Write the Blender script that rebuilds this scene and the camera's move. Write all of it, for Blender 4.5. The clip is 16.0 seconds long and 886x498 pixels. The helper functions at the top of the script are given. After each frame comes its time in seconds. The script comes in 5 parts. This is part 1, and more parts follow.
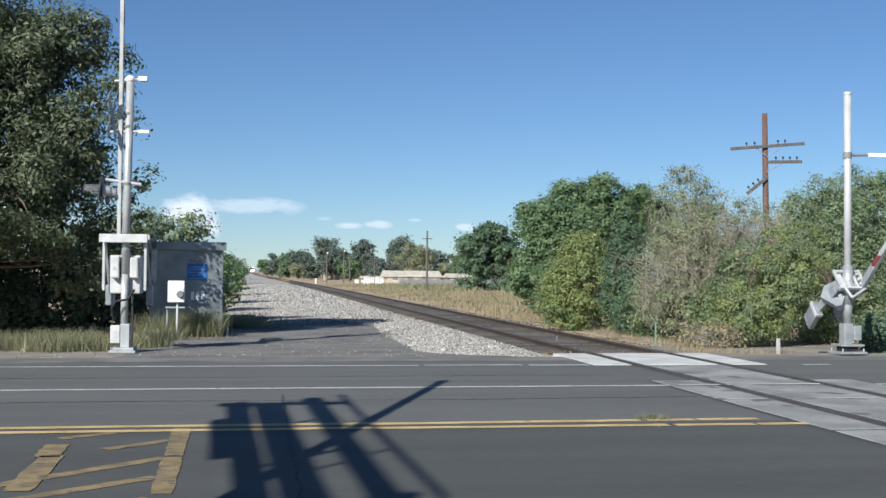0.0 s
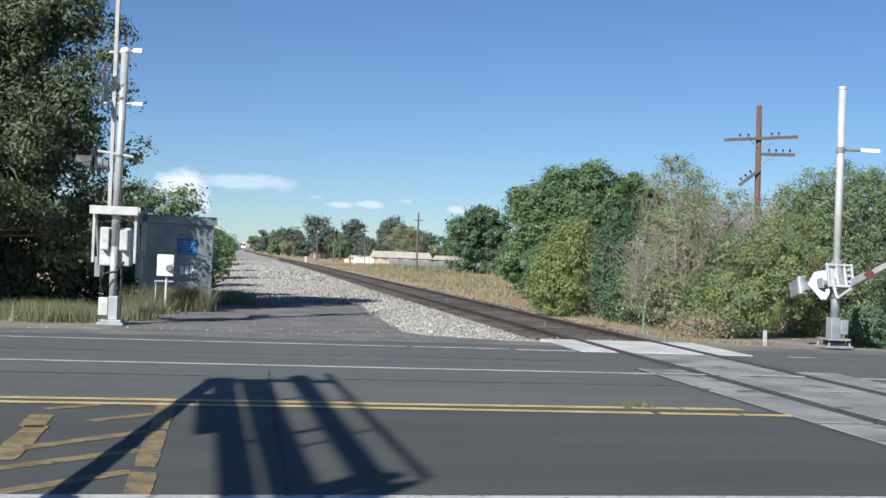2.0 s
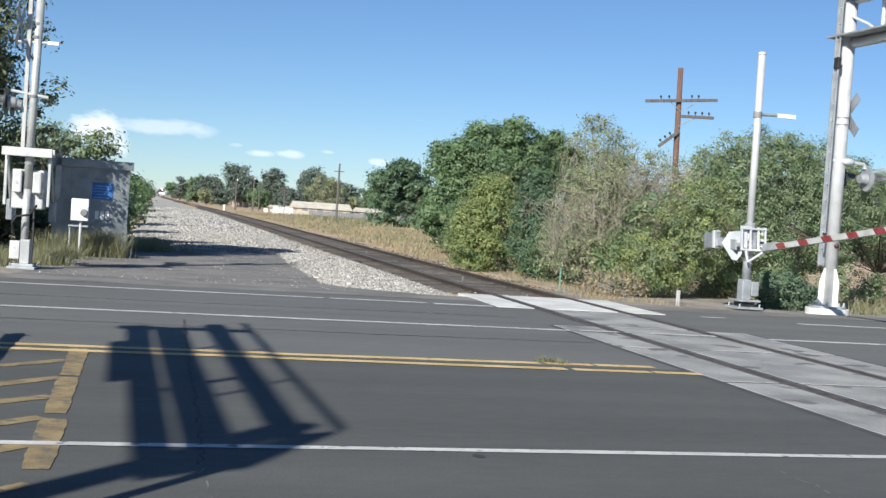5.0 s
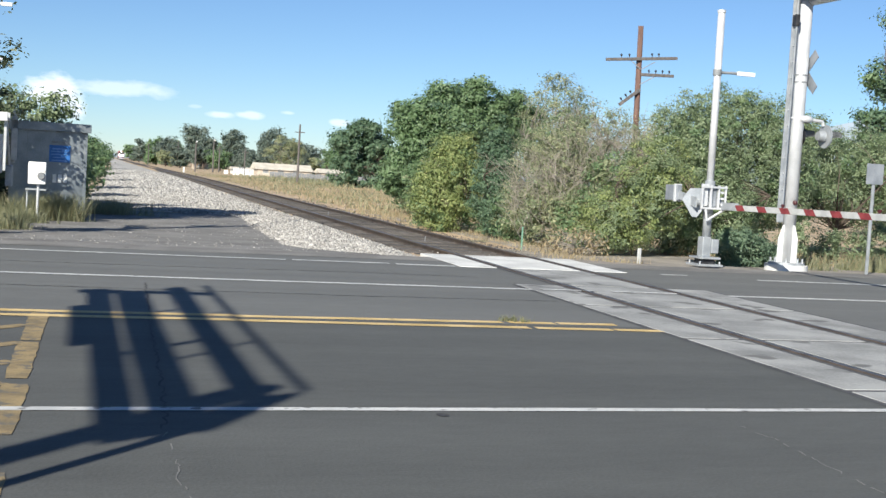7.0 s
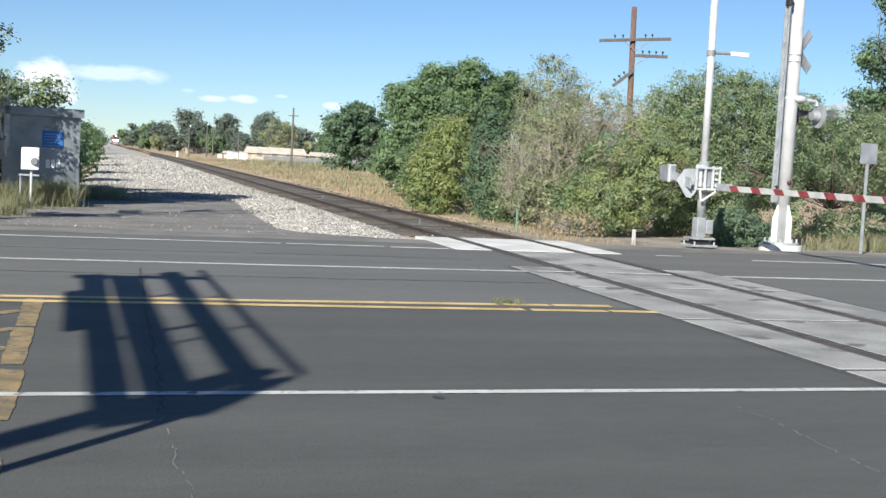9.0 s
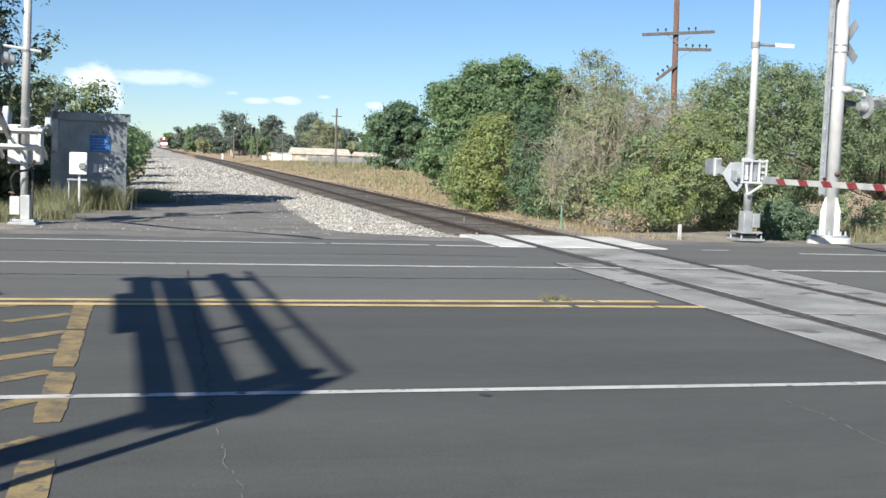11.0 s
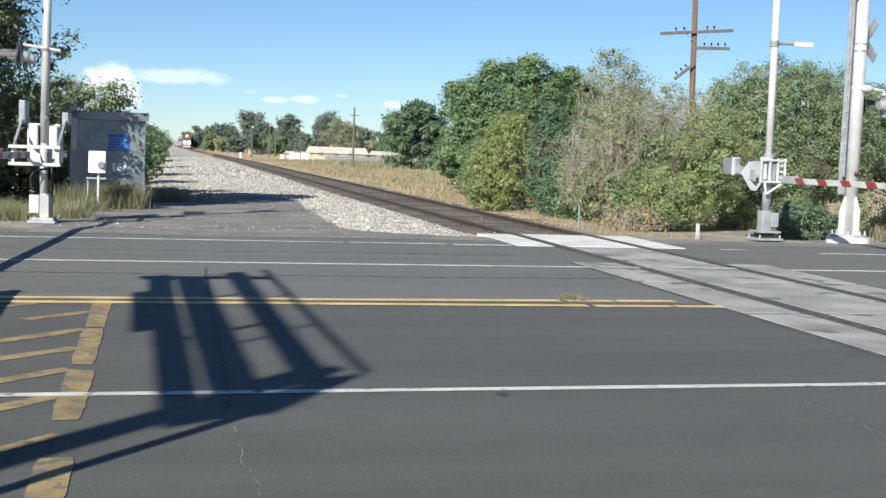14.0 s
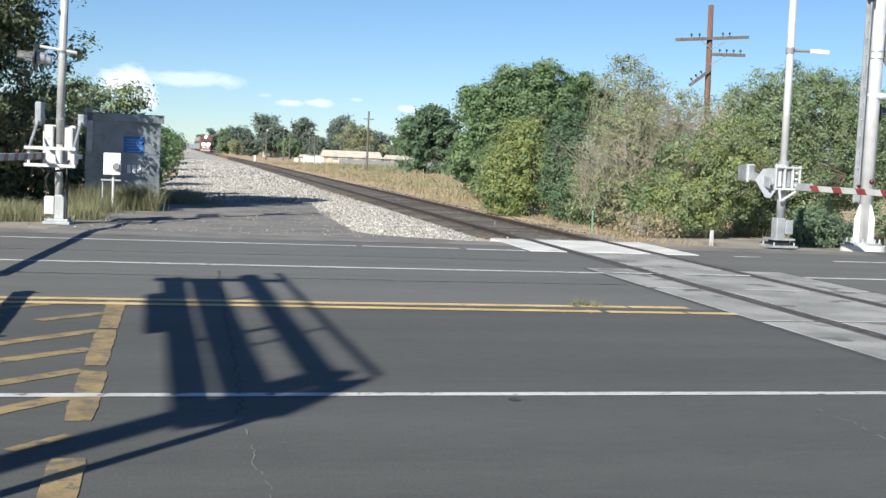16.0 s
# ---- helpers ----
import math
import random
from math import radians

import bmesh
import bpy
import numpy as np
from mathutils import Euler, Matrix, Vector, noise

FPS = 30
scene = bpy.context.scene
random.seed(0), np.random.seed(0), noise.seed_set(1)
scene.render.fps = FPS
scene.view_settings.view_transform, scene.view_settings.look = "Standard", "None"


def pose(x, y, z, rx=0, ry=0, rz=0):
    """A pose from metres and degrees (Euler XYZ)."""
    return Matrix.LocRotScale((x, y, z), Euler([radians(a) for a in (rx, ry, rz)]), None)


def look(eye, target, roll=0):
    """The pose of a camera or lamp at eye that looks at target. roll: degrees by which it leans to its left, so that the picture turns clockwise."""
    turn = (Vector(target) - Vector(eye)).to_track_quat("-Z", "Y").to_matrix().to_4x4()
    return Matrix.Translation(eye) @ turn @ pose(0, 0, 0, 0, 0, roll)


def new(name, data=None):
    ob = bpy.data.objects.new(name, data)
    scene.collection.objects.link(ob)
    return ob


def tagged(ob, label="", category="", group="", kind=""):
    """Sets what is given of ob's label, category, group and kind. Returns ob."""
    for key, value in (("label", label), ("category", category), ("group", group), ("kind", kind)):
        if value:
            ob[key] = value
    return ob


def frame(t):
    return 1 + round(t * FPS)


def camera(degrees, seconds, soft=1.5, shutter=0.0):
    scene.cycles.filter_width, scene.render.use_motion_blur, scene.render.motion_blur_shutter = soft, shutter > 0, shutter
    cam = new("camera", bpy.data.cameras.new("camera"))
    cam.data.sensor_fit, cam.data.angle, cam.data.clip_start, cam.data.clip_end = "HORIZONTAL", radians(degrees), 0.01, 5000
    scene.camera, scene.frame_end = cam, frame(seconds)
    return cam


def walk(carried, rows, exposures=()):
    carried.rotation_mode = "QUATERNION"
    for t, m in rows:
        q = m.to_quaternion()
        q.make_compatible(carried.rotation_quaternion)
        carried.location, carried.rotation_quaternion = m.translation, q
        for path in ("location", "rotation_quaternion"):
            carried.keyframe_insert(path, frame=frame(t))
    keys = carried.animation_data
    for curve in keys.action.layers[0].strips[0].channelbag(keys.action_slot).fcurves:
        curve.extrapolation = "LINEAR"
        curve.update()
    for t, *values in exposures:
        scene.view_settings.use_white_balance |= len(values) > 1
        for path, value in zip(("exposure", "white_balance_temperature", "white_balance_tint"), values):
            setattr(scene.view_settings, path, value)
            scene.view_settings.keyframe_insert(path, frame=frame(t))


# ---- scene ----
cam = camera(40.069, 16.0)
EYE = 1.47
# seconds, then the turns about x, y and z in degrees
ROWS = [
    (0.0, 91.152, -0.574, -10.617),
    (0.5, 91.284, -0.639, -10.916),
    (1.0, 90.888, -0.803, -11.213),
    (1.5, 90.518, -1.117, -11.418),
    (2.0, 90.323, -2.335, -11.083),
    (2.5, 90.437, -0.708, -11.504),
    (3.0, 88.877, -3.126, -11.877),
    (3.5, 88.601, -1.746, -15.319),
    (4.0, 88.959, -4.239, -16.068),
    (4.5, 88.717, -3.993, -14.691),
    (7.0, 86.567, -3.455, -16.661),
    (7.5, 86.707, -3.811, -16.387),
    (8.0, 86.484, -3.156, -16.427),
    (8.5, 85.623, -2.764, -17.180),
    (9.0, 85.764, -3.043, -16.937),
    (9.5, 85.614, -2.754, -16.097),
    (10.0, 85.583, -1.881, -14.994),
    (12.5, 85.361, -2.784, -14.617),
    (13.0, 85.211, -3.140, -14.442),
    (13.5, 85.367, -2.769, -14.215),
    (14.0, 85.505, -2.080, -14.072),
    (14.5, 85.478, -2.009, -13.768),
    (15.0, 85.508, -2.435, -13.583),
    (15.5, 85.652, -2.393, -13.411),
    (16.0, 85.690, -2.534, -13.416),
]
walk(cam, [(t, pose(0, 0, EYE, rx, ry, rz)) for t, rx, ry, rz in ROWS],
     exposures=[(0, 0.45, 6100, 7), (2.5, 0.5, 6120, 7), (4.5, 0.62, 6200, 7), (7, 0.8, 6350, 7), (10, 0.82, 6400, 7), (16, 0.82, 6400, 7)])

# ---- light ----
SUN_UP, SUN_X, SUN_Y = 30.0, 0.64, 0.77          # elevation; way of the shadows on the ground
COT = 1 / math.tan(radians(SUN_UP))
world = bpy.data.worlds.new("world")
scene.world = world
world.use_nodes = True
wn, wl = world.node_tree.nodes, world.node_tree.links
sky = wn.new("ShaderNodeTexSky")
sky.sky_type, sky.sun_disc = "NISHITA", False
sky.sun_elevation, sky.sun_rotation = radians(SUN_UP), math.atan2(-SUN_X, -SUN_Y)
sky.altitude, sky.air_density, sky.dust_density, sky.ozone_density = 1500, 1.0, 0.05, 3.0
wn["Background"].inputs["Strength"].default_value = 0.056


def sky_math(op, a, b=None, c=None):
    n = wn.new("ShaderNodeMath")
    n.operation = op
    for k, v in enumerate((a, b, c)):
        if isinstance(v, (int, float)):
            n.inputs[k].default_value = v
        elif v is not None:
            wl.new(v, n.inputs[k])
    return n.outputs[0]


# clouds low over the horizon: place across, height, half width, half height, thickness
way = wn.new("ShaderNodeTexCoord").outputs["Generated"]
sep = wn.new("ShaderNodeSeparateXYZ")
wl.new(way, sep.inputs[0])
ahead = sky_math("MAXIMUM", sep.outputs[1], 0.02)
across, height = sky_math("DIVIDE", sep.outputs[0], ahead), sky_math("DIVIDE", sep.outputs[2], ahead)
puff = wn.new("ShaderNodeTexNoise")
puff.inputs["Scale"].default_value, puff.inputs["Detail"].default_value, puff.inputs["Roughness"].default_value = 34, 6, 0.6
squash = wn.new("ShaderNodeMapping")
squash.inputs["Scale"].default_value = (1, 1, 2.4)
wl.new(way, squash.inputs[0])
wl.new(squash.outputs[0], puff.inputs["Vector"])
cover = 0.0
for cx, cz, rx, rz, thick in ((-0.022, 0.048, 0.021, 0.013, 1.0), (-0.006, 0.04, 0.01, 0.013, 0.8), (0.03, 0.0535, 0.045, 0.0065, 0.5), (0.108, 0.0388, 0.011, 0.003, 0.6), (0.1325, 0.0402, 0.012, 0.003, 0.6), (0.1635, 0.0442, 0.006, 0.0016, 0.4), (0.207, 0.039, 0.008, 0.003, 0.6), (0.088, 0.0438, 0.005, 0.0015, 0.25), (-0.2, 0.05, 0.09, 0.03, 0.9)):
    dx, dz = sky_math("DIVIDE", sky_math("SUBTRACT", across, cx), rx), sky_math("DIVIDE", sky_math("SUBTRACT", height, cz), rz)
    far = sky_math("SQRT", sky_math("ADD", sky_math("MULTIPLY", dx, dx), sky_math("MULTIPLY", dz, dz)))
    soft = sky_math("SUBTRACT", 1.15, sky_math("ADD", far, sky_math("MULTIPLY", sky_math("SUBTRACT", puff.outputs["Fac"], 0.5), 1.9)))
    cover = sky_math("MAXIMUM", sky_math("MULTIPLY", sky_math("MINIMUM", sky_math("MAXIMUM", sky_math("MULTIPLY", soft, 1.6), 0.0), 1.0), thick), cover)
mixed = wn.new("ShaderNodeMix")
mixed.data_type = "RGBA"
wl.new(cover, mixed.inputs[0])
tint = wn.new("ShaderNodeMix")
tint.data_type, tint.blend_type = "RGBA", "MULTIPLY"
tint.inputs[0].default_value, tint.inputs[7].default_value = 1.0, (0.85, 0.965, 1.125, 1)
wl.new(sky.outputs[0], tint.inputs[6])
wl.new(tint.outputs[2], mixed.inputs[6])
mixed.inputs[7].default_value = (12.0, 12.6, 13.6, 1)
wl.new(mixed.outputs[2], wn["Background"].inputs["Color"])
sun = new("sun", bpy.data.lights.new("sun", "SUN"))
sun.data.energy, sun.data.angle, sun.data.color = 4.9, radians(0.42), (1.0, 0.93, 0.82)
sun.matrix_world = look((-SUN_X * 60, -SUN_Y * 60, 60 / COT), (0, 0, 0))


# ---- materials ----
def mat(name, a, b, scale=8.0, rough=0.85, bump=0.3, fine=60.0, metal=0.0, spot=None, per="", depth=0.01, stretch=(1, 1, 1), lo=0.35, hi=0.65):
    """Two colours mixed by a coarse and a fine noise, with relief; per: 'island' or 'object' shifts the lightness piece by piece."""
    m = bpy.data.materials.new(name)
    m.use_nodes = True
    n, l = m.node_tree.nodes, m.node_tree.links
    bsdf = n["Principled BSDF"]
    bsdf.inputs["Roughness"].default_value, bsdf.inputs["Metallic"].default_value = rough, metal
    co = n.new("ShaderNodeTexCoord")
    mp = n.new("ShaderNodeMapping")
    mp.inputs["Scale"].default_value = stretch
    l.new(co.outputs["Object"], mp.inputs["Vector"])
    big, small = n.new("ShaderNodeTexNoise"), n.new("ShaderNodeTexNoise")
    for t, s in ((big, scale), (small, fine)):
        t.inputs["Scale"].default_value, t.inputs["Detail"].default_value = s, 5
        l.new(mp.outputs[0], t.inputs["Vector"])
    add = n.new("ShaderNodeMath")
    add.operation = "MULTIPLY_ADD"
    l.new(small.outputs["Fac"], add.inputs[0])
    add.inputs[1].default_value = 0.45
    l.new(big.outputs["Fac"], add.inputs[2])
    mr = n.new("ShaderNodeMapRange")
    mr.inputs["From Min"].default_value, mr.inputs["From Max"].default_value = lo + 0.22, hi + 0.22
    l.new(add.outputs[0], mr.inputs["Value"])
    mix = n.new("ShaderNodeMix")
    mix.data_type = "RGBA"
    mix.inputs[6].default_value, mix.inputs[7].default_value = (*a, 1), (*b, 1)
    l.new(mr.outputs[0], mix.inputs[0])
    out = mix.outputs[2]
    if spot:
        vo = n.new("ShaderNodeTexNoise")
        vo.inputs["Scale"].default_value, vo.inputs["Detail"].default_value = spot[1], 3
        l.new(mp.outputs[0], vo.inputs["Vector"])
        r = n.new("ShaderNodeMapRange")
        r.inputs["From Min"].default_value, r.inputs["From Max"].default_value = spot[2], spot[2] + 0.06
        l.new(vo.outputs["Fac"], r.inputs["Value"])
        mx = n.new("ShaderNodeMix")
        mx.data_type = "RGBA"
        mx.inputs[7].default_value = (*spot[0], 1)
        l.new(r.outputs[0], mx.inputs[0])
        l.new(out, mx.inputs[6])
        out = mx.outputs[2]
    if per:
        src = n.new("ShaderNodeNewGeometry").outputs["Random Per Island"] if per == "island" else n.new("ShaderNodeObjectInfo").outputs["Random"]
        r = n.new("ShaderNodeMapRange")
        r.inputs["To Min"].default_value, r.inputs["To Max"].default_value = 0.6, 1.4
        l.new(src, r.inputs["Value"])
        hs = n.new("ShaderNodeHueSaturation")
        l.new(r.outputs[0], hs.inputs["Value"])
        l.new(out, hs.inputs["Color"])
        out = hs.outputs[0]
    l.new(out, bsdf.inputs["Base Color"])
    if bump:
        bp = n.new("ShaderNodeBump")
        bp.inputs["Strength"].default_value, bp.inputs["Distance"].default_value = bump, depth
        l.new(small.outputs["Fac"], bp.inputs["Height"])
        l.new(bp.outputs[0], bsdf.inputs["Normal"])
    return m


def leaf_mat(name, a, b, c):
    """Leaf colours a to b from leaf to leaf, with some leaves of colour c, and light through the blade."""
    m = bpy.data.materials.new(name)
    m.use_nodes = True
    n, l = m.node_tree.nodes, m.node_tree.links
    bsdf = n["Principled BSDF"]
    bsdf.inputs["Roughness"].default_value = 0.55
    geo = n.new("ShaderNodeNewGeometry")
    ramp = n.new("ShaderNodeValToRGB")
    ramp.color_ramp.elements[0].color, ramp.color_ramp.elements[1].color = (*a, 1), (*c, 1)
    ramp.color_ramp.elements.new(0.75).color = (*b, 1)
    l.new(geo.outputs["Random Per Island"], ramp.inputs[0])
    l.new(ramp.outputs[0], bsdf.inputs["Base Color"])
    tr = n.new("ShaderNodeBsdfTranslucent")
    l.new(ramp.outputs[0], tr.inputs["Color"])
    ms = n.new("ShaderNodeMixShader")
    ms.inputs[0].default_value = 0.42
    l.new(bsdf.outputs[0], ms.inputs[1])
    l.new(tr.outputs[0], ms.inputs[2])
    l.new(ms.outputs[0], n["Material Output"].inputs["Surface"])
    return m


def asphalt(name, dark, light):
    """Worn road surface: broad stains, streaks along the traffic, and the grain of the stone in it."""
    m = bpy.data.materials.new(name)
    m.use_nodes = True
    n, l = m.node_tree.nodes, m.node_tree.links
    bsdf = n["Principled BSDF"]
    bsdf.inputs["Roughness"].default_value = 0.84
    co = n.new("ShaderNodeTexCoord").outputs["Object"]
    total = None
    for stretch, scale, detail, weight in (((0.05, 0.9, 1), 1.6, 4, 0.5), ((0.5, 1, 1), 0.45, 4, 0.4), ((0.35, 1, 1), 11, 3, 0.32), ((1, 1, 1), 48, 3, 0.55)):
        mp, t = n.new("ShaderNodeMapping"), n.new("ShaderNodeTexNoise")
        mp.inputs["Scale"].default_value = stretch
        t.inputs["Scale"].default_value, t.inputs["Detail"].default_value = scale, detail
        l.new(co, mp.inputs[0])
        l.new(mp.outputs[0], t.inputs["Vector"])
        k = n.new("ShaderNodeMath")
        k.operation = "MULTIPLY_ADD"
        k.inputs[1].default_value = weight
        k.inputs[2].default_value = 0.5 - 0.885
        l.new(t.outputs["Fac"], k.inputs[0])
        if total:
            l.new(total, k.inputs[2])
        total = k.outputs[0]
    mix = n.new("ShaderNodeMix")
    mix.data_type = "RGBA"
    mix.inputs[6].default_value, mix.inputs[7].default_value = (*dark, 1), (*light, 1)
    l.new(total, mix.inputs[0])
    l.new(mix.outputs[2], bsdf.inputs["Base Color"])
    bp = n.new("ShaderNodeBump")
    bp.inputs["Strength"].default_value, bp.inputs["Distance"].default_value = 0.5, 0.006
    l.new(t.outputs["Fac"], bp.inputs["Height"])
    l.new(bp.outputs[0], bsdf.inputs["Normal"])
    return m


ASPHALT = asphalt("asphalt", (0.032, 0.0335, 0.032), (0.124, 0.1275, 0.1225))
ASPHALT_OLD = asphalt("paler_asphalt", (0.06, 0.062, 0.06), (0.182, 0.185, 0.178))
APRON = mat("old_asphalt", (0.135, 0.129, 0.122), (0.215, 0.207, 0.196), 0.9, 0.9, 0.8, 40, spot=((0.3, 0.29, 0.28), 9, 0.66))
DIRT = mat("dirt", (0.34, 0.25, 0.16), (0.5, 0.375, 0.245), 0.35, 0.95, 0.7, 9, spot=((0.22, 0.205, 0.13), 0.5, 0.56))
GRAVEL = mat("gravel", (0.28, 0.267, 0.248), (0.5, 0.48, 0.45), 4.0, 0.9, 1.0, 18, depth=0.05)
VERGE = mat("grey_dirt", (0.2, 0.18, 0.155), (0.31, 0.28, 0.24), 1.4, 0.95, 0.9, 18, spot=((0.4, 0.35, 0.27), 2.6, 0.62))
STONE = mat("stone", (0.28, 0.267, 0.248), (0.43, 0.412, 0.385), 3, 0.85, 0.3, 60, per="island")
BALLAST = mat("dark_ballast", (0.048, 0.0455, 0.044), (0.125, 0.117, 0.111), 2.0, 0.9, 1.0, 25, depth=0.04)
TIE = mat("tie_wood", (0.05, 0.045, 0.041), (0.1, 0.09, 0.083), 4, 0.9, 0.5, 40, per="object")
RAIL = mat("rusty_rail", (0.05, 0.04, 0.034), (0.09, 0.07, 0.058), 6, 0.7, 0.2, 80, metal=0.2)
RAIL_TOP = mat("worn_rail_top", (0.13, 0.12, 0.12), (0.2, 0.19, 0.19), 6, 0.45, 0.1, 80, metal=0.7)
CONCRETE = mat("pale_concrete", (0.5, 0.5, 0.49), (0.66, 0.66, 0.64), 1.5, 0.9, 0.3, 50, spot=((0.38, 0.38, 0.37), 2.2, 0.64))
CONCRETE_DIM = mat("worn_concrete", (0.2, 0.203, 0.2), (0.35, 0.352, 0.345), 1.2, 0.9, 0.4, 40, spot=((0.13, 0.13, 0.127), 1.8, 0.6))
RUBBER = mat("dark_filler", (0.05, 0.05, 0.055), (0.08, 0.08, 0.085), 5, 0.9, 0.3, 50)
WHITE_LINE = mat("white_road_paint", (0.42, 0.43, 0.43), (0.6, 0.6, 0.59), 2.5, 0.8, 0.4, 50, spot=((0.17, 0.17, 0.17), 9, 0.61))
YELLOW_LINE = mat("yellow_road_paint", (0.48, 0.345, 0.14), (0.64, 0.48, 0.24), 2.5, 0.8, 0.3, 70, spot=((0.22, 0.16, 0.09), 4, 0.64))
YELLOW_OLD = mat("faded_yellow_paint", (0.17, 0.132, 0.075), (0.31, 0.232, 0.115), 5, 0.85, 0.4, 60, spot=((0.13, 0.118, 0.095), 9, 0.57))
SILVER = mat("silver_paint", (0.50, 0.51, 0.525), (0.63, 0.64, 0.655), 3, 0.42, 0.1, 60, metal=0.25)
SILVER_DULL = mat("galvanised_steel", (0.30, 0.32, 0.34), (0.44, 0.46, 0.48), 4, 0.5, 0.15, 50, metal=0.4)
WHITE_PAINT = mat("white_paint", (0.68, 0.68, 0.67), (0.8, 0.8, 0.79), 4, 0.5, 0.1, 50, spot=((0.45, 0.43, 0.4), 5, 0.68))
RED_PAINT = mat("red_reflective", (0.17, 0.028, 0.032), (0.24, 0.042, 0.045), 6, 0.5, 0.1, 50)
MAST_GREY = mat("weathered_silver", (0.36, 0.375, 0.38), (0.52, 0.53, 0.53), 3, 0.5, 0.1, 50, metal=0.3)
DARK_RED = mat("dark_red_glass", (0.05, 0.012, 0.014), (0.08, 0.018, 0.02), 6, 0.4, 0.05, 50)
# dull white, darkened further to stand in for shade on the west mechanism
DULL_SHADED_WHITE = mat("dull_white_with_shade", (0.42, 0.425, 0.43), (0.55, 0.555, 0.555), 4, 0.55, 0.1, 50, spot=((0.3, 0.3, 0.29), 5, 0.64))
STEEL = mat("plain_steel", (0.2, 0.22, 0.245), (0.31, 0.33, 0.36), 4, 0.5, 0.15, 50, metal=0.3)
BLACK = mat("black_paint", (0.012, 0.012, 0.014), (0.03, 0.03, 0.033), 6, 0.5, 0.1, 50)
GREY = mat("grey_paint", (0.15, 0.16, 0.17), (0.24, 0.25, 0.26), 4, 0.6, 0.1, 50)
BOOM_WHITE = mat("dusty_boom_paint", (0.36, 0.365, 0.36), (0.48, 0.485, 0.47), 4, 0.55, 0.1, 50)
BUNGALOW = mat("aluminium_panel", (0.17, 0.195, 0.215), (0.265, 0.29, 0.31), 2.2, 0.45, 0.12, 30, metal=0.45, spot=((0.3, 0.315, 0.325), 1.6, 0.64))
BLUE = mat("blue_sign", (0.02, 0.11, 0.34), (0.03, 0.145, 0.42), 4, 0.5, 0.05, 50)
SIGN_WHITE = mat("pale_lettering", (0.10, 0.24, 0.52), (0.16, 0.3, 0.6), 4, 0.6, 0.05, 50)
LINE_WOOD = mat("grey_pole_wood", (0.088, 0.08, 0.077), (0.145, 0.132, 0.126), 3, 0.9, 0.5, 30, stretch=(4, 4, 0.4))
POLE_WOOD = mat("weathered_pole", (0.09, 0.052, 0.042), (0.165, 0.098, 0.078), 3, 0.9, 0.5, 30, stretch=(4, 4, 0.4))
BARK = mat("bark", (0.06, 0.045, 0.035), (0.14, 0.11, 0.085), 5, 0.95, 0.8, 30, stretch=(3, 3, 0.7))
DEAD_WOOD = mat("dead_twigs", (0.24, 0.215, 0.18), (0.36, 0.325, 0.28), 5, 0.95, 0.4, 30)
LEAF_DARK = leaf_mat("dark_elm_leaf", (0.095, 0.125, 0.075), (0.15, 0.185, 0.105), (0.26, 0.28, 0.18))
LEAF_GREEN = leaf_mat("green_leaf", (0.125, 0.201, 0.094), (0.186, 0.280, 0.135), (0.278, 0.364, 0.200))
LEAF_DEEP = leaf_mat("deep_green_leaf", (0.094, 0.165, 0.099), (0.144, 0.225, 0.135), (0.218, 0.296, 0.181))
LEAF_YELLOW = leaf_mat("yellow_green_leaf", (0.214, 0.274, 0.110), (0.312, 0.370, 0.149), (0.471, 0.490, 0.206))
LEAF_OLIVE = leaf_mat("olive_leaf", (0.237, 0.278, 0.158), (0.348, 0.378, 0.218), (0.497, 0.473, 0.301))
LEAF_GREY = leaf_mat("grey_green_leaf", (0.194, 0.256, 0.140), (0.282, 0.352, 0.199), (0.387, 0.443, 0.278))
STRAW = leaf_mat("straw", (0.38, 0.30, 0.18), (0.48, 0.39, 0.25), (0.3, 0.28, 0.16))
WEED = leaf_mat("weed_leaf", (0.19, 0.205, 0.12), (0.28, 0.285, 0.165), (0.42, 0.38, 0.24))
# leaves of the distant trees: haze put into the colour, paler and bluer
HAZY_LEAF = leaf_mat("hazy_far_leaf", (0.114, 0.155, 0.127), (0.162, 0.205, 0.165), (0.228, 0.265, 0.220))


# ---- building helpers ----
def link(name, bm, material, parent=None, label="", smooth=False):
    me = bpy.data.meshes.new(name)
    bm.to_mesh(me)
    bm.free()
    if smooth:
        me.polygons.foreach_set("use_smooth", [True] * len(me.polygons))
    me.materials.append(material)
    ob = new(name, me)
    if parent:
        ob.parent = parent
    if label:
        ob["label"] = label
    return ob


def part(name, bm, material, parent, label="", smooth=False):
    return link(name, bm, material, parent, label, smooth)


def empty(name, m=None, label="", category="", group="", kind=""):
    ob = new(name)
    if m is not None:
        ob.matrix_world = m
    return tagged(ob, label, category, group, kind)


def box(x0, y0, z0, x1, y1, z1, bevel=0.0, bm=None, m=None):
    own = bm is None
    bm = bm or bmesh.new()
    made = bmesh.ops.create_cube(bm, size=1.0)["verts"]
    tf = Matrix.Translation(((x0 + x1) / 2, (y0 + y1) / 2, (z0 + z1) / 2)) @ Matrix.Diagonal((x1 - x0, y1 - y0, z1 - z0, 1))
    bmesh.ops.transform(bm, matrix=(m @ tf) if m is not None else tf, verts=made)
    if bevel and own:
        bmesh.ops.bevel(bm, geom=list(bm.edges), offset=bevel, segments=2, affect="EDGES", profile=0.5)
    return bm


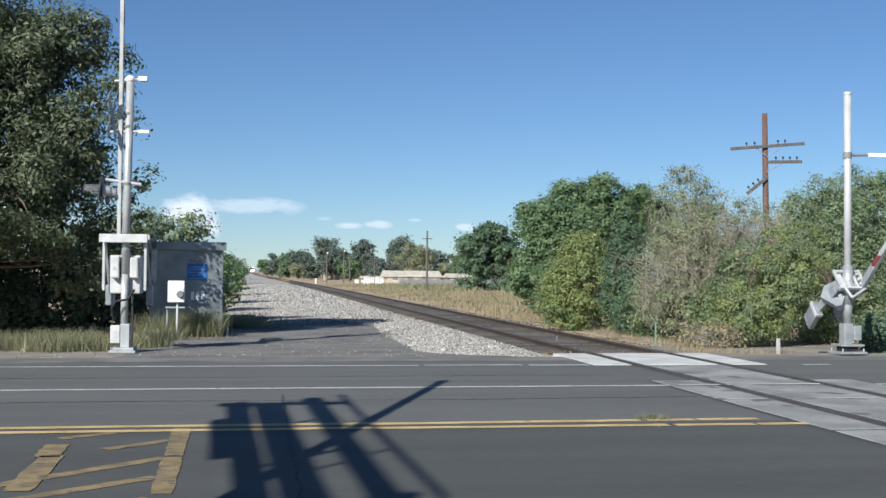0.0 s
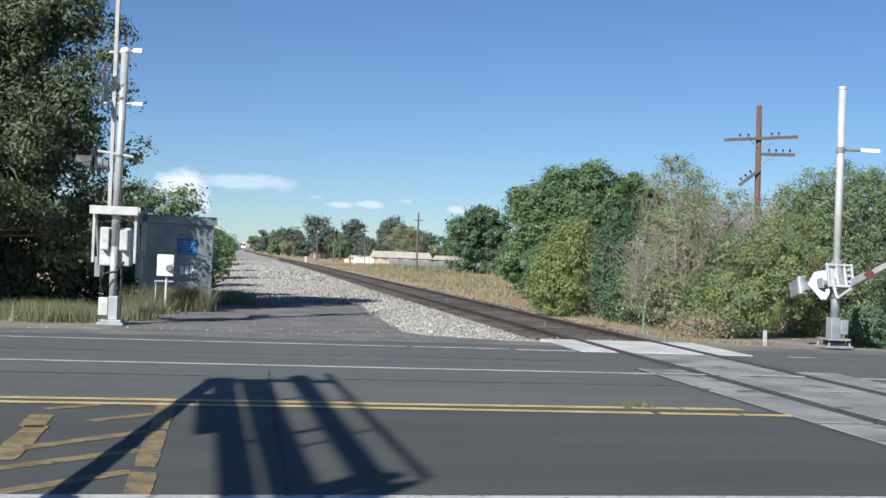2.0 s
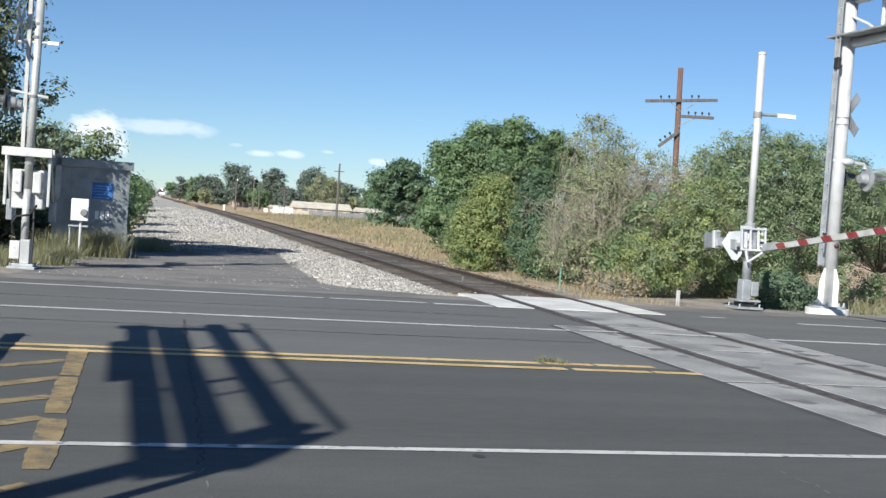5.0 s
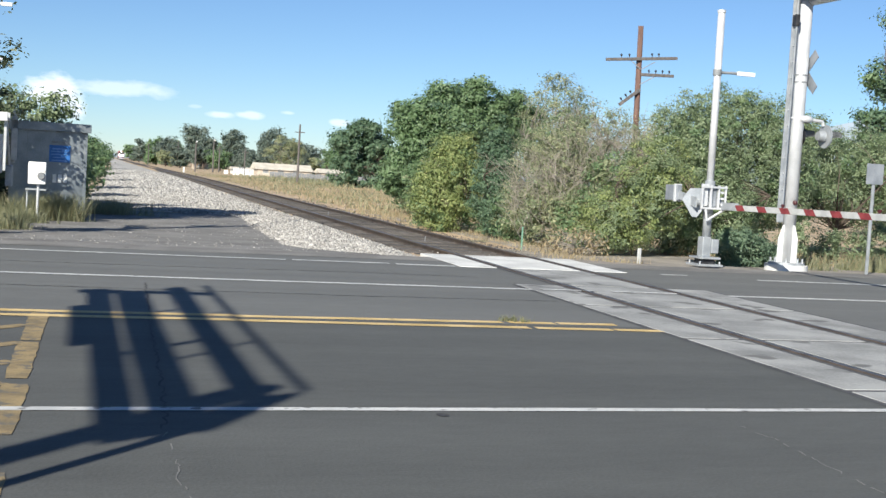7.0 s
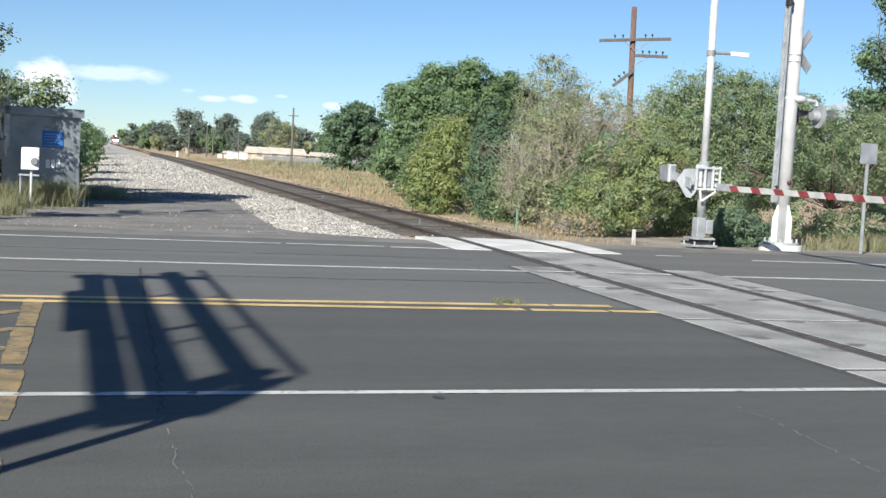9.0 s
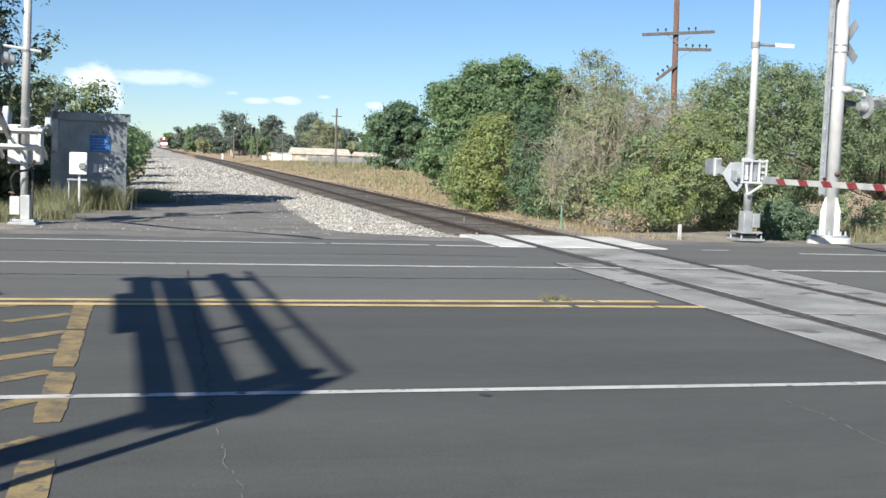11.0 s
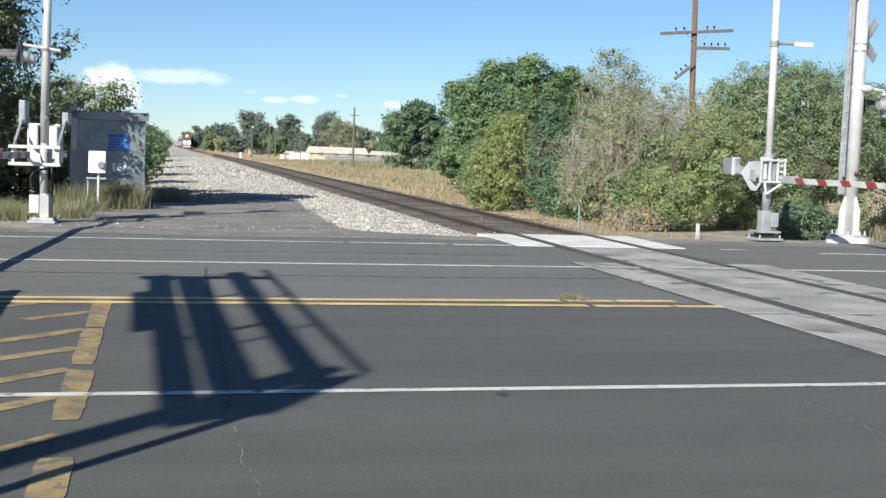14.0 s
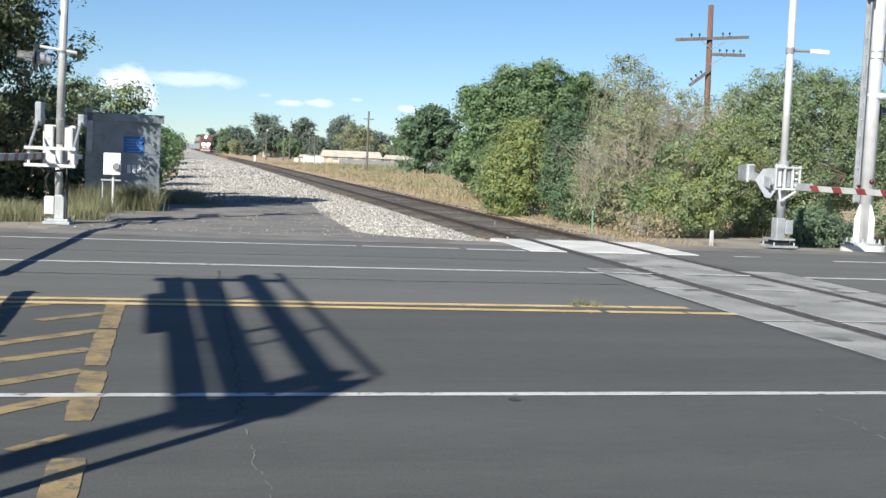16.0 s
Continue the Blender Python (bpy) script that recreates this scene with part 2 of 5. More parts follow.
def rod(a, b, r0, r1=None, seg=12, bm=None, caps=True):
    """A round bar from a to b."""
    bm = bm or bmesh.new()
    a, b = Vector(a), Vector(b)
    made = bmesh.ops.create_cone(bm, cap_ends=caps, segments=seg, radius1=r0, radius2=r0 if r1 is None else r1, depth=(b - a).length)["verts"]
    m = Matrix.Translation((a + b) / 2) @ (b - a).to_track_quat("Z", "Y").to_matrix().to_4x4()
    bmesh.ops.transform(bm, matrix=m, verts=made)
    return bm


def pipe(points, r, seg=8, bm=None):
    bm = bm or bmesh.new()
    for a, b in zip(points, points[1:]):
        rod(a, b, r, seg=seg, bm=bm)
    return bm


def plate(outline, thick, m, bm=None):
    """A flat plate of that outline (in its own x and z), thickness along its y."""
    bm = bm or bmesh.new()
    made = [bm.verts.new(m @ Vector((x, s * thick / 2, z))) for s in (-1, 1) for x, z in outline]
    n = len(outline)
    bm.faces.new(made[:n])
    bm.faces.new(made[n:][::-1])
    for i in range(n):
        j = (i + 1) % n
        bm.faces.new((made[i], made[i + n], made[j + n], made[j]))
    bmesh.ops.recalc_face_normals(bm, faces=bm.faces[:])
    return bm


def ball(c, r, squash=(1, 1, 1), sub=2, bm=None):
    bm = bm or bmesh.new()
    made = bmesh.ops.create_icosphere(bm, subdivisions=sub, radius=r)["verts"]
    bmesh.ops.transform(bm, matrix=Matrix.Translation(c) @ Matrix.Diagonal((*squash, 1)), verts=made)
    return bm


def raw_mesh(name, verts, faces, material, parent=None, label=""):
    """A mesh from numpy arrays: faces all with the same number of corners."""
    me = bpy.data.meshes.new(name)
    k = faces.shape[1]
    me.vertices.add(len(verts))
    me.vertices.foreach_set("co", np.ascontiguousarray(verts, dtype=np.float32).ravel())
    me.loops.add(faces.size)
    me.loops.foreach_set("vertex_index", faces.astype(np.int32).ravel())
    me.polygons.add(len(faces))
    me.polygons.foreach_set("loop_start", np.arange(0, faces.size, k, dtype=np.int32))
    me.polygons.foreach_set("loop_total", np.full(len(faces), k, dtype=np.int32))
    me.update(calc_edges=True)
    me.materials.append(material)
    ob = new(name, me)
    if parent:
        ob.parent = parent
    if label:
        ob["label"] = label
    return ob


def track_x(y):
    """The middle of the track at y."""
    return float(np.interp(y, (-60, 22, 120, 364, 616, 1300), (5.2, 7.68, 10.4, 15.2, 20.4, 36.0)))


# ---- ground, road, crossing ----
def ground_z(x, y):
    """Level with the road near it, a little lower beyond."""
    t = min(1.0, max(0.0, (y - 20.9) / 3.0))
    return -0.03 - 0.09 * t * t * (3 - 2 * t)


def sheet(name, xs, ys, zf, material, kind="structure", label="", lift=0.0):
    V = np.array([(x, y, zf(x, y) + lift) for y in ys for x in xs])
    nx = len(xs)
    F = np.array([(j * nx + i, j * nx + i + 1, (j + 1) * nx + i + 1, (j + 1) * nx + i) for j in range(len(ys) - 1) for i in range(nx - 1)])
    return tagged(raw_mesh(name, V, F, material), label, kind=kind)


def strip(name, xs_of, ys, z_of, material, label="", kind="structure"):
    """A band along y: xs_of(y) gives its cross points, z_of(i, y) their heights."""
    V, nx = [], len(xs_of(ys[0]))
    for y in ys:
        V += [(x, y, z_of(i, y)) for i, x in enumerate(xs_of(y))]
    F = np.array([(j * nx + i, j * nx + i + 1, (j + 1) * nx + i + 1, (j + 1) * nx + i) for j in range(len(ys) - 1) for i in range(nx - 1)])
    return tagged(raw_mesh(name, np.array(V), F, material), label, kind=kind)


sheet("ground", [-2500, -300, -60, -20, 0, 20, 60, 300, 2500], [-2500, -300, -60, -8, 20.5, 20.9, 21.5, 22.2, 23, 23.9, 40, 120, 400, 1200, 3500], ground_z, DIRT,
      label="dry tan dirt with sparse straw")
sheet("road", [-120, -40, 0, 40, 120], [-4.0, 3, 8, 11.63], lambda x, y: 0.0, ASPHALT, label="worn grey asphalt road with faint tyre wear")
sheet("road", [-120, -40, 0, 40, 120], [11.63, 15, 20.6], lambda x, y: 0.0, ASPHALT_OLD, label="older paler asphalt of the far lanes")
# a far shoulder of paler, dusty asphalt
strip("road_shoulder", lambda y: [float(k) for k in range(-60, 61)], [20.0, 20.6, 21.1], lambda i, y: (0.004 if y < 20.5 else 0.004 if y < 21 else -0.002) + 0.002 * math.sin(i * 1.3), APRON,
      "dusty pale asphalt edge of the road")
# the service apron
GRAVEL_Y, GRAVEL_X = (21, 22.5, 24.3, 30, 36, 37.0, 38.2, 41, 67, 290, 1300), (5.5, 4.5, 3.95, 4.15, 4.6, 4.2, 1.6, -0.6, 0.9, 6.4, 26)
strip("apron", lambda y: [-1.6 - 0.04 * (y - 21) + 0.1 * math.sin(y * 2), 0.0, 2.0, float(np.interp(y, GRAVEL_Y, GRAVEL_X)) + 0.15],
      [20.9 + 0.7 * k for k in range(24)], lambda i, y: ground_z(0, y) + 0.02 + (0.006 * (i in (1, 2))), APRON, "old grey asphalt apron with loose grit")


sheet("verge", [-60, -30, -15, -8, -4, -1.4], [20.7, 20.9, 21.5, 22.2, 23, 23.9, 25.0], ground_z, VERGE, label="bare grey dirt verge beside the road", lift=0.012)
sheet("verge", [8.8, 9.6, 10.6, 11.6, 13, 14.5, 16, 18, 22, 30], [20.5, 20.9, 21.5, 22.2, 23, 23.9, 25.0, 26.2], ground_z, VERGE, label="bare grey dirt verge beside the road", lift=0.012)
strip("track_verge", lambda y: [track_x(y) + o for o in (1.9, 2.3, 3.1)], [26.2 + 1.5 * k for k in range(16)], lambda i, y: (-0.16, -0.105, -0.112)[i], VERGE, "bare grey dirt beside the track")


def line(name, x0, x1, y, w, material, label, drift=0.0, seed=1):
    """A painted line with slightly uneven edges."""
    r = random.Random(seed)
    n = max(2, int((x1 - x0) / 0.5))
    bm = bmesh.new()
    rows = []
    for k in range(n + 1):
        x = x0 + (x1 - x0) * k / n
        c = y + drift * (x - x0) + r.uniform(-0.006, 0.006)
        rows.append([bm.verts.new((x, c + s * w / 2 + r.uniform(-0.006, 0.006), 0.005)) for s in (-1, 1)])
    for a, b in zip(rows, rows[1:]):
        bm.faces.new((a[0], b[0], b[1], a[1]))
    return tagged(link(name, bm, material), label, kind="structure")


line("edge_line", -60, 3.2, 19.1, 0.14, WHITE_LINE, "thin white painted edge line", seed=1)
line("edge_line", 3.3, 4.9, 19.12, 0.14, WHITE_LINE, "thin white painted edge line", seed=2)
line("edge_line", 5.0, 6.0, 19.05, 0.17, WHITE_LINE, "thin white painted edge line", seed=3)
line("edge_line", 9.7, 10.2, 18.95, 0.12, WHITE_LINE, "broken white edge line", seed=4)
line("edge_line", 11.3, 40, 18.45, 0.15, WHITE_LINE, "thin white painted edge line", drift=-0.02, seed=5)
line("lane_line", -60, 6.0, 15.45, 0.14, WHITE_LINE, "thin white painted lane line", seed=6)
line("lane_line", 6.1, 6.85, 15.4, 0.14, WHITE_LINE, "white lane line crossing concrete", seed=7).location.z = 0.012
line("lane_line", 7.15, 8.15, 15.4, 0.13, WHITE_LINE, "white lane line crossing concrete", seed=8).location.z = 0.012
line("lane_line", 8.55, 40, 15.4, 0.14, WHITE_LINE, "thin white painted lane line", seed=9)
line("centre_line", -30.00, 1.50, 11.780, 0.16, YELLOW_LINE, "worn double yellow centre line", seed=10)
line("centre_line", -30.00, 1.50, 11.450, 0.16, YELLOW_LINE, "worn double yellow centre line", seed=11)
line("centre_line", 1.50, 4.25, 11.740, 0.16, YELLOW_LINE, "worn double yellow centre line", seed=15, drift=0.0074)
line("centre_line", 4.32, 4.83, 11.761, 0.16, YELLOW_LINE, "worn double yellow centre line", seed=17, drift=0.0074)
line("centre_line", 4.87, 5.53, 11.765, 0.16, YELLOW_LINE, "worn double yellow centre line", seed=19, drift=0.0074)
line("centre_line", 1.50, 4.40, 11.430, 0.16, YELLOW_LINE, "worn double yellow centre line", seed=16, drift=-0.0224)
line("centre_line", 4.47, 5.30, 11.363, 0.16, YELLOW_LINE, "worn double yellow centre line", seed=18, drift=-0.0224)
line("centre_line", 5.34, 5.96, 11.344, 0.16, YELLOW_LINE, "worn double yellow centre line", seed=20, drift=-0.0224)
line("near_line", -60, 40, 7.25, 0.1, WHITE_LINE, "thin white painted lane line", seed=12)


def bar(x0, y0, x1, y1, w, label, z=0.0045, seed=0):
    r = random.Random(seed)
    d = Vector((x1 - x0, y1 - y0))
    n = Vector((-d.y, d.x)).normalized() * w / 2
    bm = bmesh.new()
    rows = []
    for k in range(13):
        p = Vector((x0, y0)) + d * k / 12
        e = n * r.uniform(0.86, 1.08) * (0.92 if k in (0, 12) else 1)
        rows.append((bm.verts.new((p.x - e.x, p.y - e.y, z)), bm.verts.new((p.x + e.x, p.y + e.y, z))))
    for a, b in zip(rows, rows[1:]):
        bm.faces.new((a[0], b[0], b[1], a[1]))
    return tagged(link("median_hatching", bm, YELLOW_OLD), label, kind="structure")


for k, (a, b, c) in enumerate(((9.9, 11.62, -0.285), (8.22, 9.82, -0.31), (6.57, 8.02, -0.325), (4.0, 5.78, -0.34))):
    bar(c - 0.02, a, c, b, 0.165, "faded yellow painted bar", seed=30 + k)
for k, (a, b, c, d) in enumerate([(-1.3, 11.0, -0.7, 11.52), (-0.87, 10.31, -0.37, 10.8), (-1.55, 8.57, -0.37, 9.8), (-1.5, 7.9, -0.39, 8.9), (-1.3, 7.18, -0.4, 8.07), (-1.2, 6.35, -0.4, 7.25), (-0.62, 5.95, -0.36, 6.25)]):
    bar(a, b, c, d, 0.15 if k < 6 else 0.09, "faded yellow painted diagonal stripe", z=0.004, seed=k + 3)
bar(-1.28, 9.92, -1.28, 10.64, 0.2, "faded yellow painted bar", z=0.0055, seed=20)
bar(-1.27, 8.43, -1.24, 10.00, 0.2, "faded yellow painted bar", z=0.0055, seed=21)

def crack(points, w, label, material, seed):
    """A jagged filled crack along the points."""
    r = random.Random(seed)
    path = []
    for (x0, y0), (x1, y1) in zip(points, points[1:]):
        n = max(2, int(math.hypot(x1 - x0, y1 - y0) / 0.06))
        path += [(x0 + (x1 - x0) * k / n + r.uniform(-0.02, 0.02), y0 + (y1 - y0) * k / n + r.uniform(-0.03, 0.03)) for k in range(n)]
    bm = bmesh.new()
    rows = []
    for (x0, y0), (x1, y1) in zip(path, path[1:]):
        d = Vector((y0 - y1, x1 - x0)).normalized() * w * r.uniform(0.35, 1.0) / 2
        rows.append((bm.verts.new((x0 - d.x, y0 - d.y, 0.003)), bm.verts.new((x0 + d.x, y0 + d.y, 0.003))))
    for a, b in zip(rows, rows[1:]):
        if material is TAR or r.random() > 0.35:
            bm.faces.new((a[0], b[0], b[1], a[1]))
    tagged(link("road_crack", bm, material), label, kind="structure")


TAR = mat("crack_filler", (0.03, 0.03, 0.032), (0.05, 0.05, 0.052), 4, 0.8, 0.3, 50)
DUST = mat("dusty_crack", (0.15, 0.148, 0.142), (0.2, 0.198, 0.19), 4, 0.9, 0.3, 50)
crack([(0.81, 14.7), (0.74, 12.9), (0.68, 11.3), (0.62, 9.3), (0.55, 7.3), (0.5, 6.6)], 0.022, "dark crack across the lanes", TAR, 1)
crack([(0.5, 6.6), (0.53, 5.9), (0.49, 5.6), (0.53, 5.3), (0.51, 4.2)], 0.01, "dusty pale crack across the lane", DUST, 2)
crack([(4.1, 6.75), (4.1, 6.4), (4.03, 5.8), (3.9, 4.5)], 0.016, "dusty pale crack across the lane", DUST, 3)
crack([(4.6, 12.6), (4.45, 12.2), (4.2, 11.0)], 0.04, "dusty pale crack across the lanes", DUST, 4)
crack([(4.55, 18.3), (4.5, 17.5), (4.42, 16.3)], 0.035, "dusty pale crack across the lane", DUST, 5)
crack([(-8, 17.0), (-3, 17.15), (1, 17.1), (4.3, 17.2), (5.9, 17.1)], 0.05, "dark tarred seam along the lane", TAR, 6)
crack([(-8, 13.9), (-1, 14.05), (3, 13.95), (5.9, 14.0)], 0.05, "dark tarred seam along the lane", TAR, 7)
for x, y in ((2.21, 7.08), (0.8, 20.4)):
    bm = bmesh.new()
    bmesh.ops.create_circle(bm, cap_ends=True, segments=14, radius=0.04, matrix=Matrix.Translation((x, y, 0.0035)) @ Matrix.Diagonal((1, 1.3, 1, 1)))
    tagged(link("tar_spot", bm, TAR), "small dark tar spot on the road", kind="structure")


# ---- the track ----
def rail_profile(cx):
    return [(cx - 0.036, 0.0), (cx + 0.036, 0.0), (cx + 0.036, -0.035), (cx + 0.012, -0.05), (cx + 0.012, -0.13), (cx + 0.07, -0.155), (cx - 0.07, -0.155), (cx - 0.012, -0.13), (cx - 0.012, -0.05), (cx - 0.036, -0.035)]


def rail(offset):
    ys = [-40, -10, 0, 8, 12, 16, 20, 22, 26, 30, 36, 42, 50, 60, 75, 95, 120, 160, 220, 300, 364, 480, 616, 850, 1300]
    V, F = [], []
    for y in ys:
        V += [(track_x(y) + x, y, z + 0.022) for x, z in rail_profile(offset)]
    for j in range(len(ys) - 1):
        for i in range(10):
            k = (i + 1) % 10
            F.append((j * 10 + i, j * 10 + k, (j + 1) * 10 + k, (j + 1) * 10 + i))
    ob = raw_mesh("rail", np.array(V), np.array(F)[:, ::-1], RAIL)
    ob.data.materials.append(RAIL_TOP)
    for k, p in enumerate(ob.data.polygons):
        if k % 10 == 0:
            p.material_index = 1
    return ob


track = empty("railway_track", None, "single railway track with rusty rails on dark wooden ties", "railway track", kind="structure")
for side in (-0.755, 0.755):
    rail(side).parent = track
far_ys = [21.8 + 0.9 * k for k in range(20)] + [40 + 6 * k for k in range(14)] + [130, 160, 220, 300, 364, 480, 616, 850, 1300]
strip("ballast_bed", lambda y: [track_x(y) + o for o in (-2.2, -1.45, 0.0, 1.45, 2.1)], far_ys,
      lambda i, y: (-0.21, -0.125, -0.115, -0.125, -0.2)[i] + 0.01 * math.sin(3.1 * y + i), BALLAST, "dark oily ballast between the rails")
tie_bm = box(-1.3, -0.11, -0.14, 1.3, 0.11, -0.085, bevel=0.012)
tie_mesh = bpy.data.meshes.new("tie")
tie_bm.to_mesh(tie_mesh)
tie_bm.free()
tie_mesh.materials.append(TIE)
rt = random.Random(8)
y = 22.1
while y < 150:
    t = new("tie", tie_mesh)
    t.parent = track
    t.matrix_world = pose(track_x(y) + rt.uniform(-0.05, 0.05), y, rt.uniform(-0.012, 0.012), 0, 0, -1.6 + rt.uniform(-1.5, 1.5))
    y += 0.53
# pale gravel beside the track, reaching far along it
strip("gravel_bed", lambda y: [float(np.interp(y, GRAVEL_Y, GRAVEL_X)) + w * (track_x(y) - 1.5 - float(np.interp(y, GRAVEL_Y, GRAVEL_X))) for w in (0, 0.15, 0.4, 0.7, 0.88, 1)],
      [21.2, 22, 22.5, 23, 24.3, 26, 28, 30, 33, 36, 37, 38.2, 41, 46, 55, 67, 90, 120, 160, 220, 290, 364, 480, 616, 850, 1300],
      lambda i, y: (-0.2, -0.10, -0.05, -0.03, -0.07, -0.16)[i] - 0.05 * max(0.0, (24 - y) / 3), GRAVEL, "pale grey gravel bed along the track")


def scatter(name, n, place, size, material, label, seed=3, flat=0.7):
    """Many small angular stones, joined."""
    r = np.random.RandomState(seed)
    base = np.array([(1, 0, 0), (-1, 0, 0), (0, 1, 0), (0, -1, 0), (0, 0, 1), (0, 0, -1)], float)
    tri = np.array([(0, 2, 4), (2, 1, 4), (1, 3, 4), (3, 0, 4), (2, 0, 5), (1, 2, 5), (3, 1, 5), (0, 3, 5)])
    P = np.array([place(r) for _ in range(n)])
    S = size[0] + (size[1] - size[0]) * r.rand(n, 1, 1) ** 2
    B = base[None] * (0.6 + 0.6 * r.rand(n, 6, 1)) * S
    B += 0.25 * S * r.randn(n, 6, 3)
    B[:, :, 2] *= flat
    V = (B + P[:, None, :]).reshape(-1, 3)
    F = (tri[None] + 6 * np.arange(n)[:, None, None]).reshape(-1, 3)
    return tagged(raw_mesh(name, V, F, material), label, "gravel", kind="stuff")


def gravel_edge(y):
    return float(np.interp(y, GRAVEL_Y, GRAVEL_X))


def on_gravel(r):
    y = 21.4 + 38 * r.rand() ** 1.7
    a, b = gravel_edge(y) - 0.25 * r.rand(), track_x(y) - 1.35
    w = r.rand()
    z = np.interp(w, (0, .15, .4, .7, .88, 1), (-0.2, -0.10, -0.05, -0.03, -0.07, -0.16)) - 0.05 * max(0.0, (24 - y) / 3)
    return a + (b - a) * w, y, z + 0.015


scatter("gravel", 60000, on_gravel, (0.017, 0.058), STONE, "loose pale grey crushed stones")


def on_bed(r):
    y = 21.9 + 40 * r.rand() ** 1.6
    return track_x(y) + r.uniform(-1.9, 1.9), y, -0.125


def far_gravel(r):
    y = 55 + 90 * r.rand()
    a, b = gravel_edge(y), track_x(y) - 1.4
    w = r.rand()
    return a + (b - a) * w, y, np.interp(w, (0, .15, .4, .7, .88, 1), (-0.2, -0.10, -0.05, -0.03, -0.07, -0.16)) + 0.01


scatter("gravel", 22000, far_gravel, (0.04, 0.12), STONE, "loose pale grey crushed stones", seed=9)
scatter("ballast_stones", 12000, on_bed, (0.02, 0.05), BALLAST, "dark oil-stained ballast stones", seed=5)
scatter("grit", 380, lambda r: (r.uniform(-6, 9.0), 20.3 + 3.4 * r.rand() ** 2, 0.0 - 0.03 * r.rand()), (0.007, 0.02), STONE, "scattered pale grit on the road edge", seed=6)

scatter("grit", 1100, lambda r: (lambda y: (r.uniform(-1.4, 4.2), y, ground_z(0, y) + 0.028))(21.2 + 16 * r.rand()), (0.006, 0.02), STONE, "scattered pale grit on the apron", seed=16)
# concrete crossing panels
panels = empty("crossing_panels", None, "concrete panels set between and beside the rails", "crossing", kind="structure")


def panel(y0, y1, o0, o1, material, top):
    bm = bmesh.new()
    vs = []
    for z in (top - 0.2, top):
        vs.append([bm.verts.new((track_x(y) + o, y, z)) for y, o in ((y0, o0), (y0, o1), (y1, o1), (y1, o0))])
    bm.faces.new(vs[1])
    for i in range(4):
        j = (i + 1) % 4
        bm.faces.new((vs[0][i], vs[0][j], vs[1][j], vs[1][i]))
    bmesh.ops.bevel(bm, geom=[e for e in bm.edges if all(v.co.z > top - 0.01 for v in e.verts)], offset=0.005, segments=1, affect="EDGES")
    bmesh.ops.recalc_face_normals(bm, faces=bm.faces[:])
    part("panel", bm, material, panels)


for k, (y0, y1) in enumerate([(18.98, 21.8), (16.2, 18.92), (13.62, 16.14), (10.8, 13.56), (8.0, 10.74), (5.2, 7.94), (2.4, 5.14)]):
    pale = CONCRETE if k == 0 else CONCRETE_DIM
    if k != 1:
        panel(y0 + 0.03, y1, -1.5, -0.87, pale, 0.009)
    panel(y0 + 0.03, y1, -0.63, 0.63, pale, 0.010)
    if k != 1:
        panel(y0 + 0.03, y1, 0.87, 1.5, pale, 0.009)
# dark packed joints between the rows of panels and along their outer edge
for yj in (16.165, 13.58, 10.765, 7.965, 5.165):
    bm = bmesh.new()
    bm.faces.new([bm.verts.new((track_x(yy) + o, yy, 0.0035)) for yy, o in ((yj - 0.07, -1.5), (yj - 0.07, 1.5), (yj + 0.09, 1.5), (yj + 0.09, -1.5))])
    part("joint", bm, RUBBER, panels, "dark packed joint between panels")
for o in (-1.54, 1.54):
    bm = bmesh.new()
    bm.faces.new([bm.verts.new((track_x(yy) + o + s, yy, 0.0035)) for yy, s in ((2.4, -0.04), (2.4, 0.04), (16.1, 0.04), (16.1, -0.04))])
    part("joint", bm, RUBBER, panels, "dark packed joint beside the panels")
for o in (-0.755, 0.755):
    bm = bmesh.new()
    vs = [bm.verts.new((track_x(yy) + o + s, yy, 0.006)) for yy, s in ((2.4, -0.12), (2.4, 0.12), (21.8, 0.12), (21.8, -0.12))]
    bm.faces.new(vs)
    part("flangeway", bm, RUBBER, panels, "dark rubber filler beside the rail")


# ---- plants ----
def leaves(name, blobs, n, size, material, parent, seed, clump=0.5, lean=0.6, label="", clumps=None):
    """Leaf blades in clumps over and inside the ellipsoids (x, y, z, rx, ry, rz)."""
    r = np.random.RandomState(seed)
    vol = np.array([b[3] * b[4] * b[5] for b in blobs]) ** 0.67
    vol /= vol.sum()
    m = clumps or max(20, n // 90)
    pick = r.choice(len(blobs), m, p=vol)
    B = np.array(blobs)[pick]
    d = r.randn(m, 3)
    d /= np.linalg.norm(d, axis=1)[:, None]
    rad = 0.45 + 0.6 * r.rand(m) ** 0.6
    C = B[:, :3] + d * B[:, 3:] * rad[:, None]
    own = r.choice(m, n)
    cs = clump * (0.5 + r.rand(m))
    q = r.randn(n, 3)
    P = C[own] + q * cs[own][:, None] * (0.42, 0.42, 0.3)
    out = d[own] * 0.55 + q * 0.4 + r.randn(n, 3) * lean * 0.8 + (0, 0, 0.4)
    out /= np.linalg.norm(out, axis=1)[:, None]
    a = np.cross(out, r.randn(n, 3))
    a /= np.linalg.norm(a, axis=1)[:, None]
    b = np.cross(out, a)
    s = size * (0.55 + 0.9 * r.rand(n))[:, None]
    V = np.stack([P - a * s, P + b * s * 0.42 + out * s * 0.15, P + a * s, P - b * s * 0.42 + out * s * 0.15], 1).reshape(-1, 3)
    V[:, 2] = np.maximum(V[:, 2], -0.12)
    F = np.arange(4 * n).reshape(-1, 4)
    return raw_mesh(name, V, F, material, parent, label), C


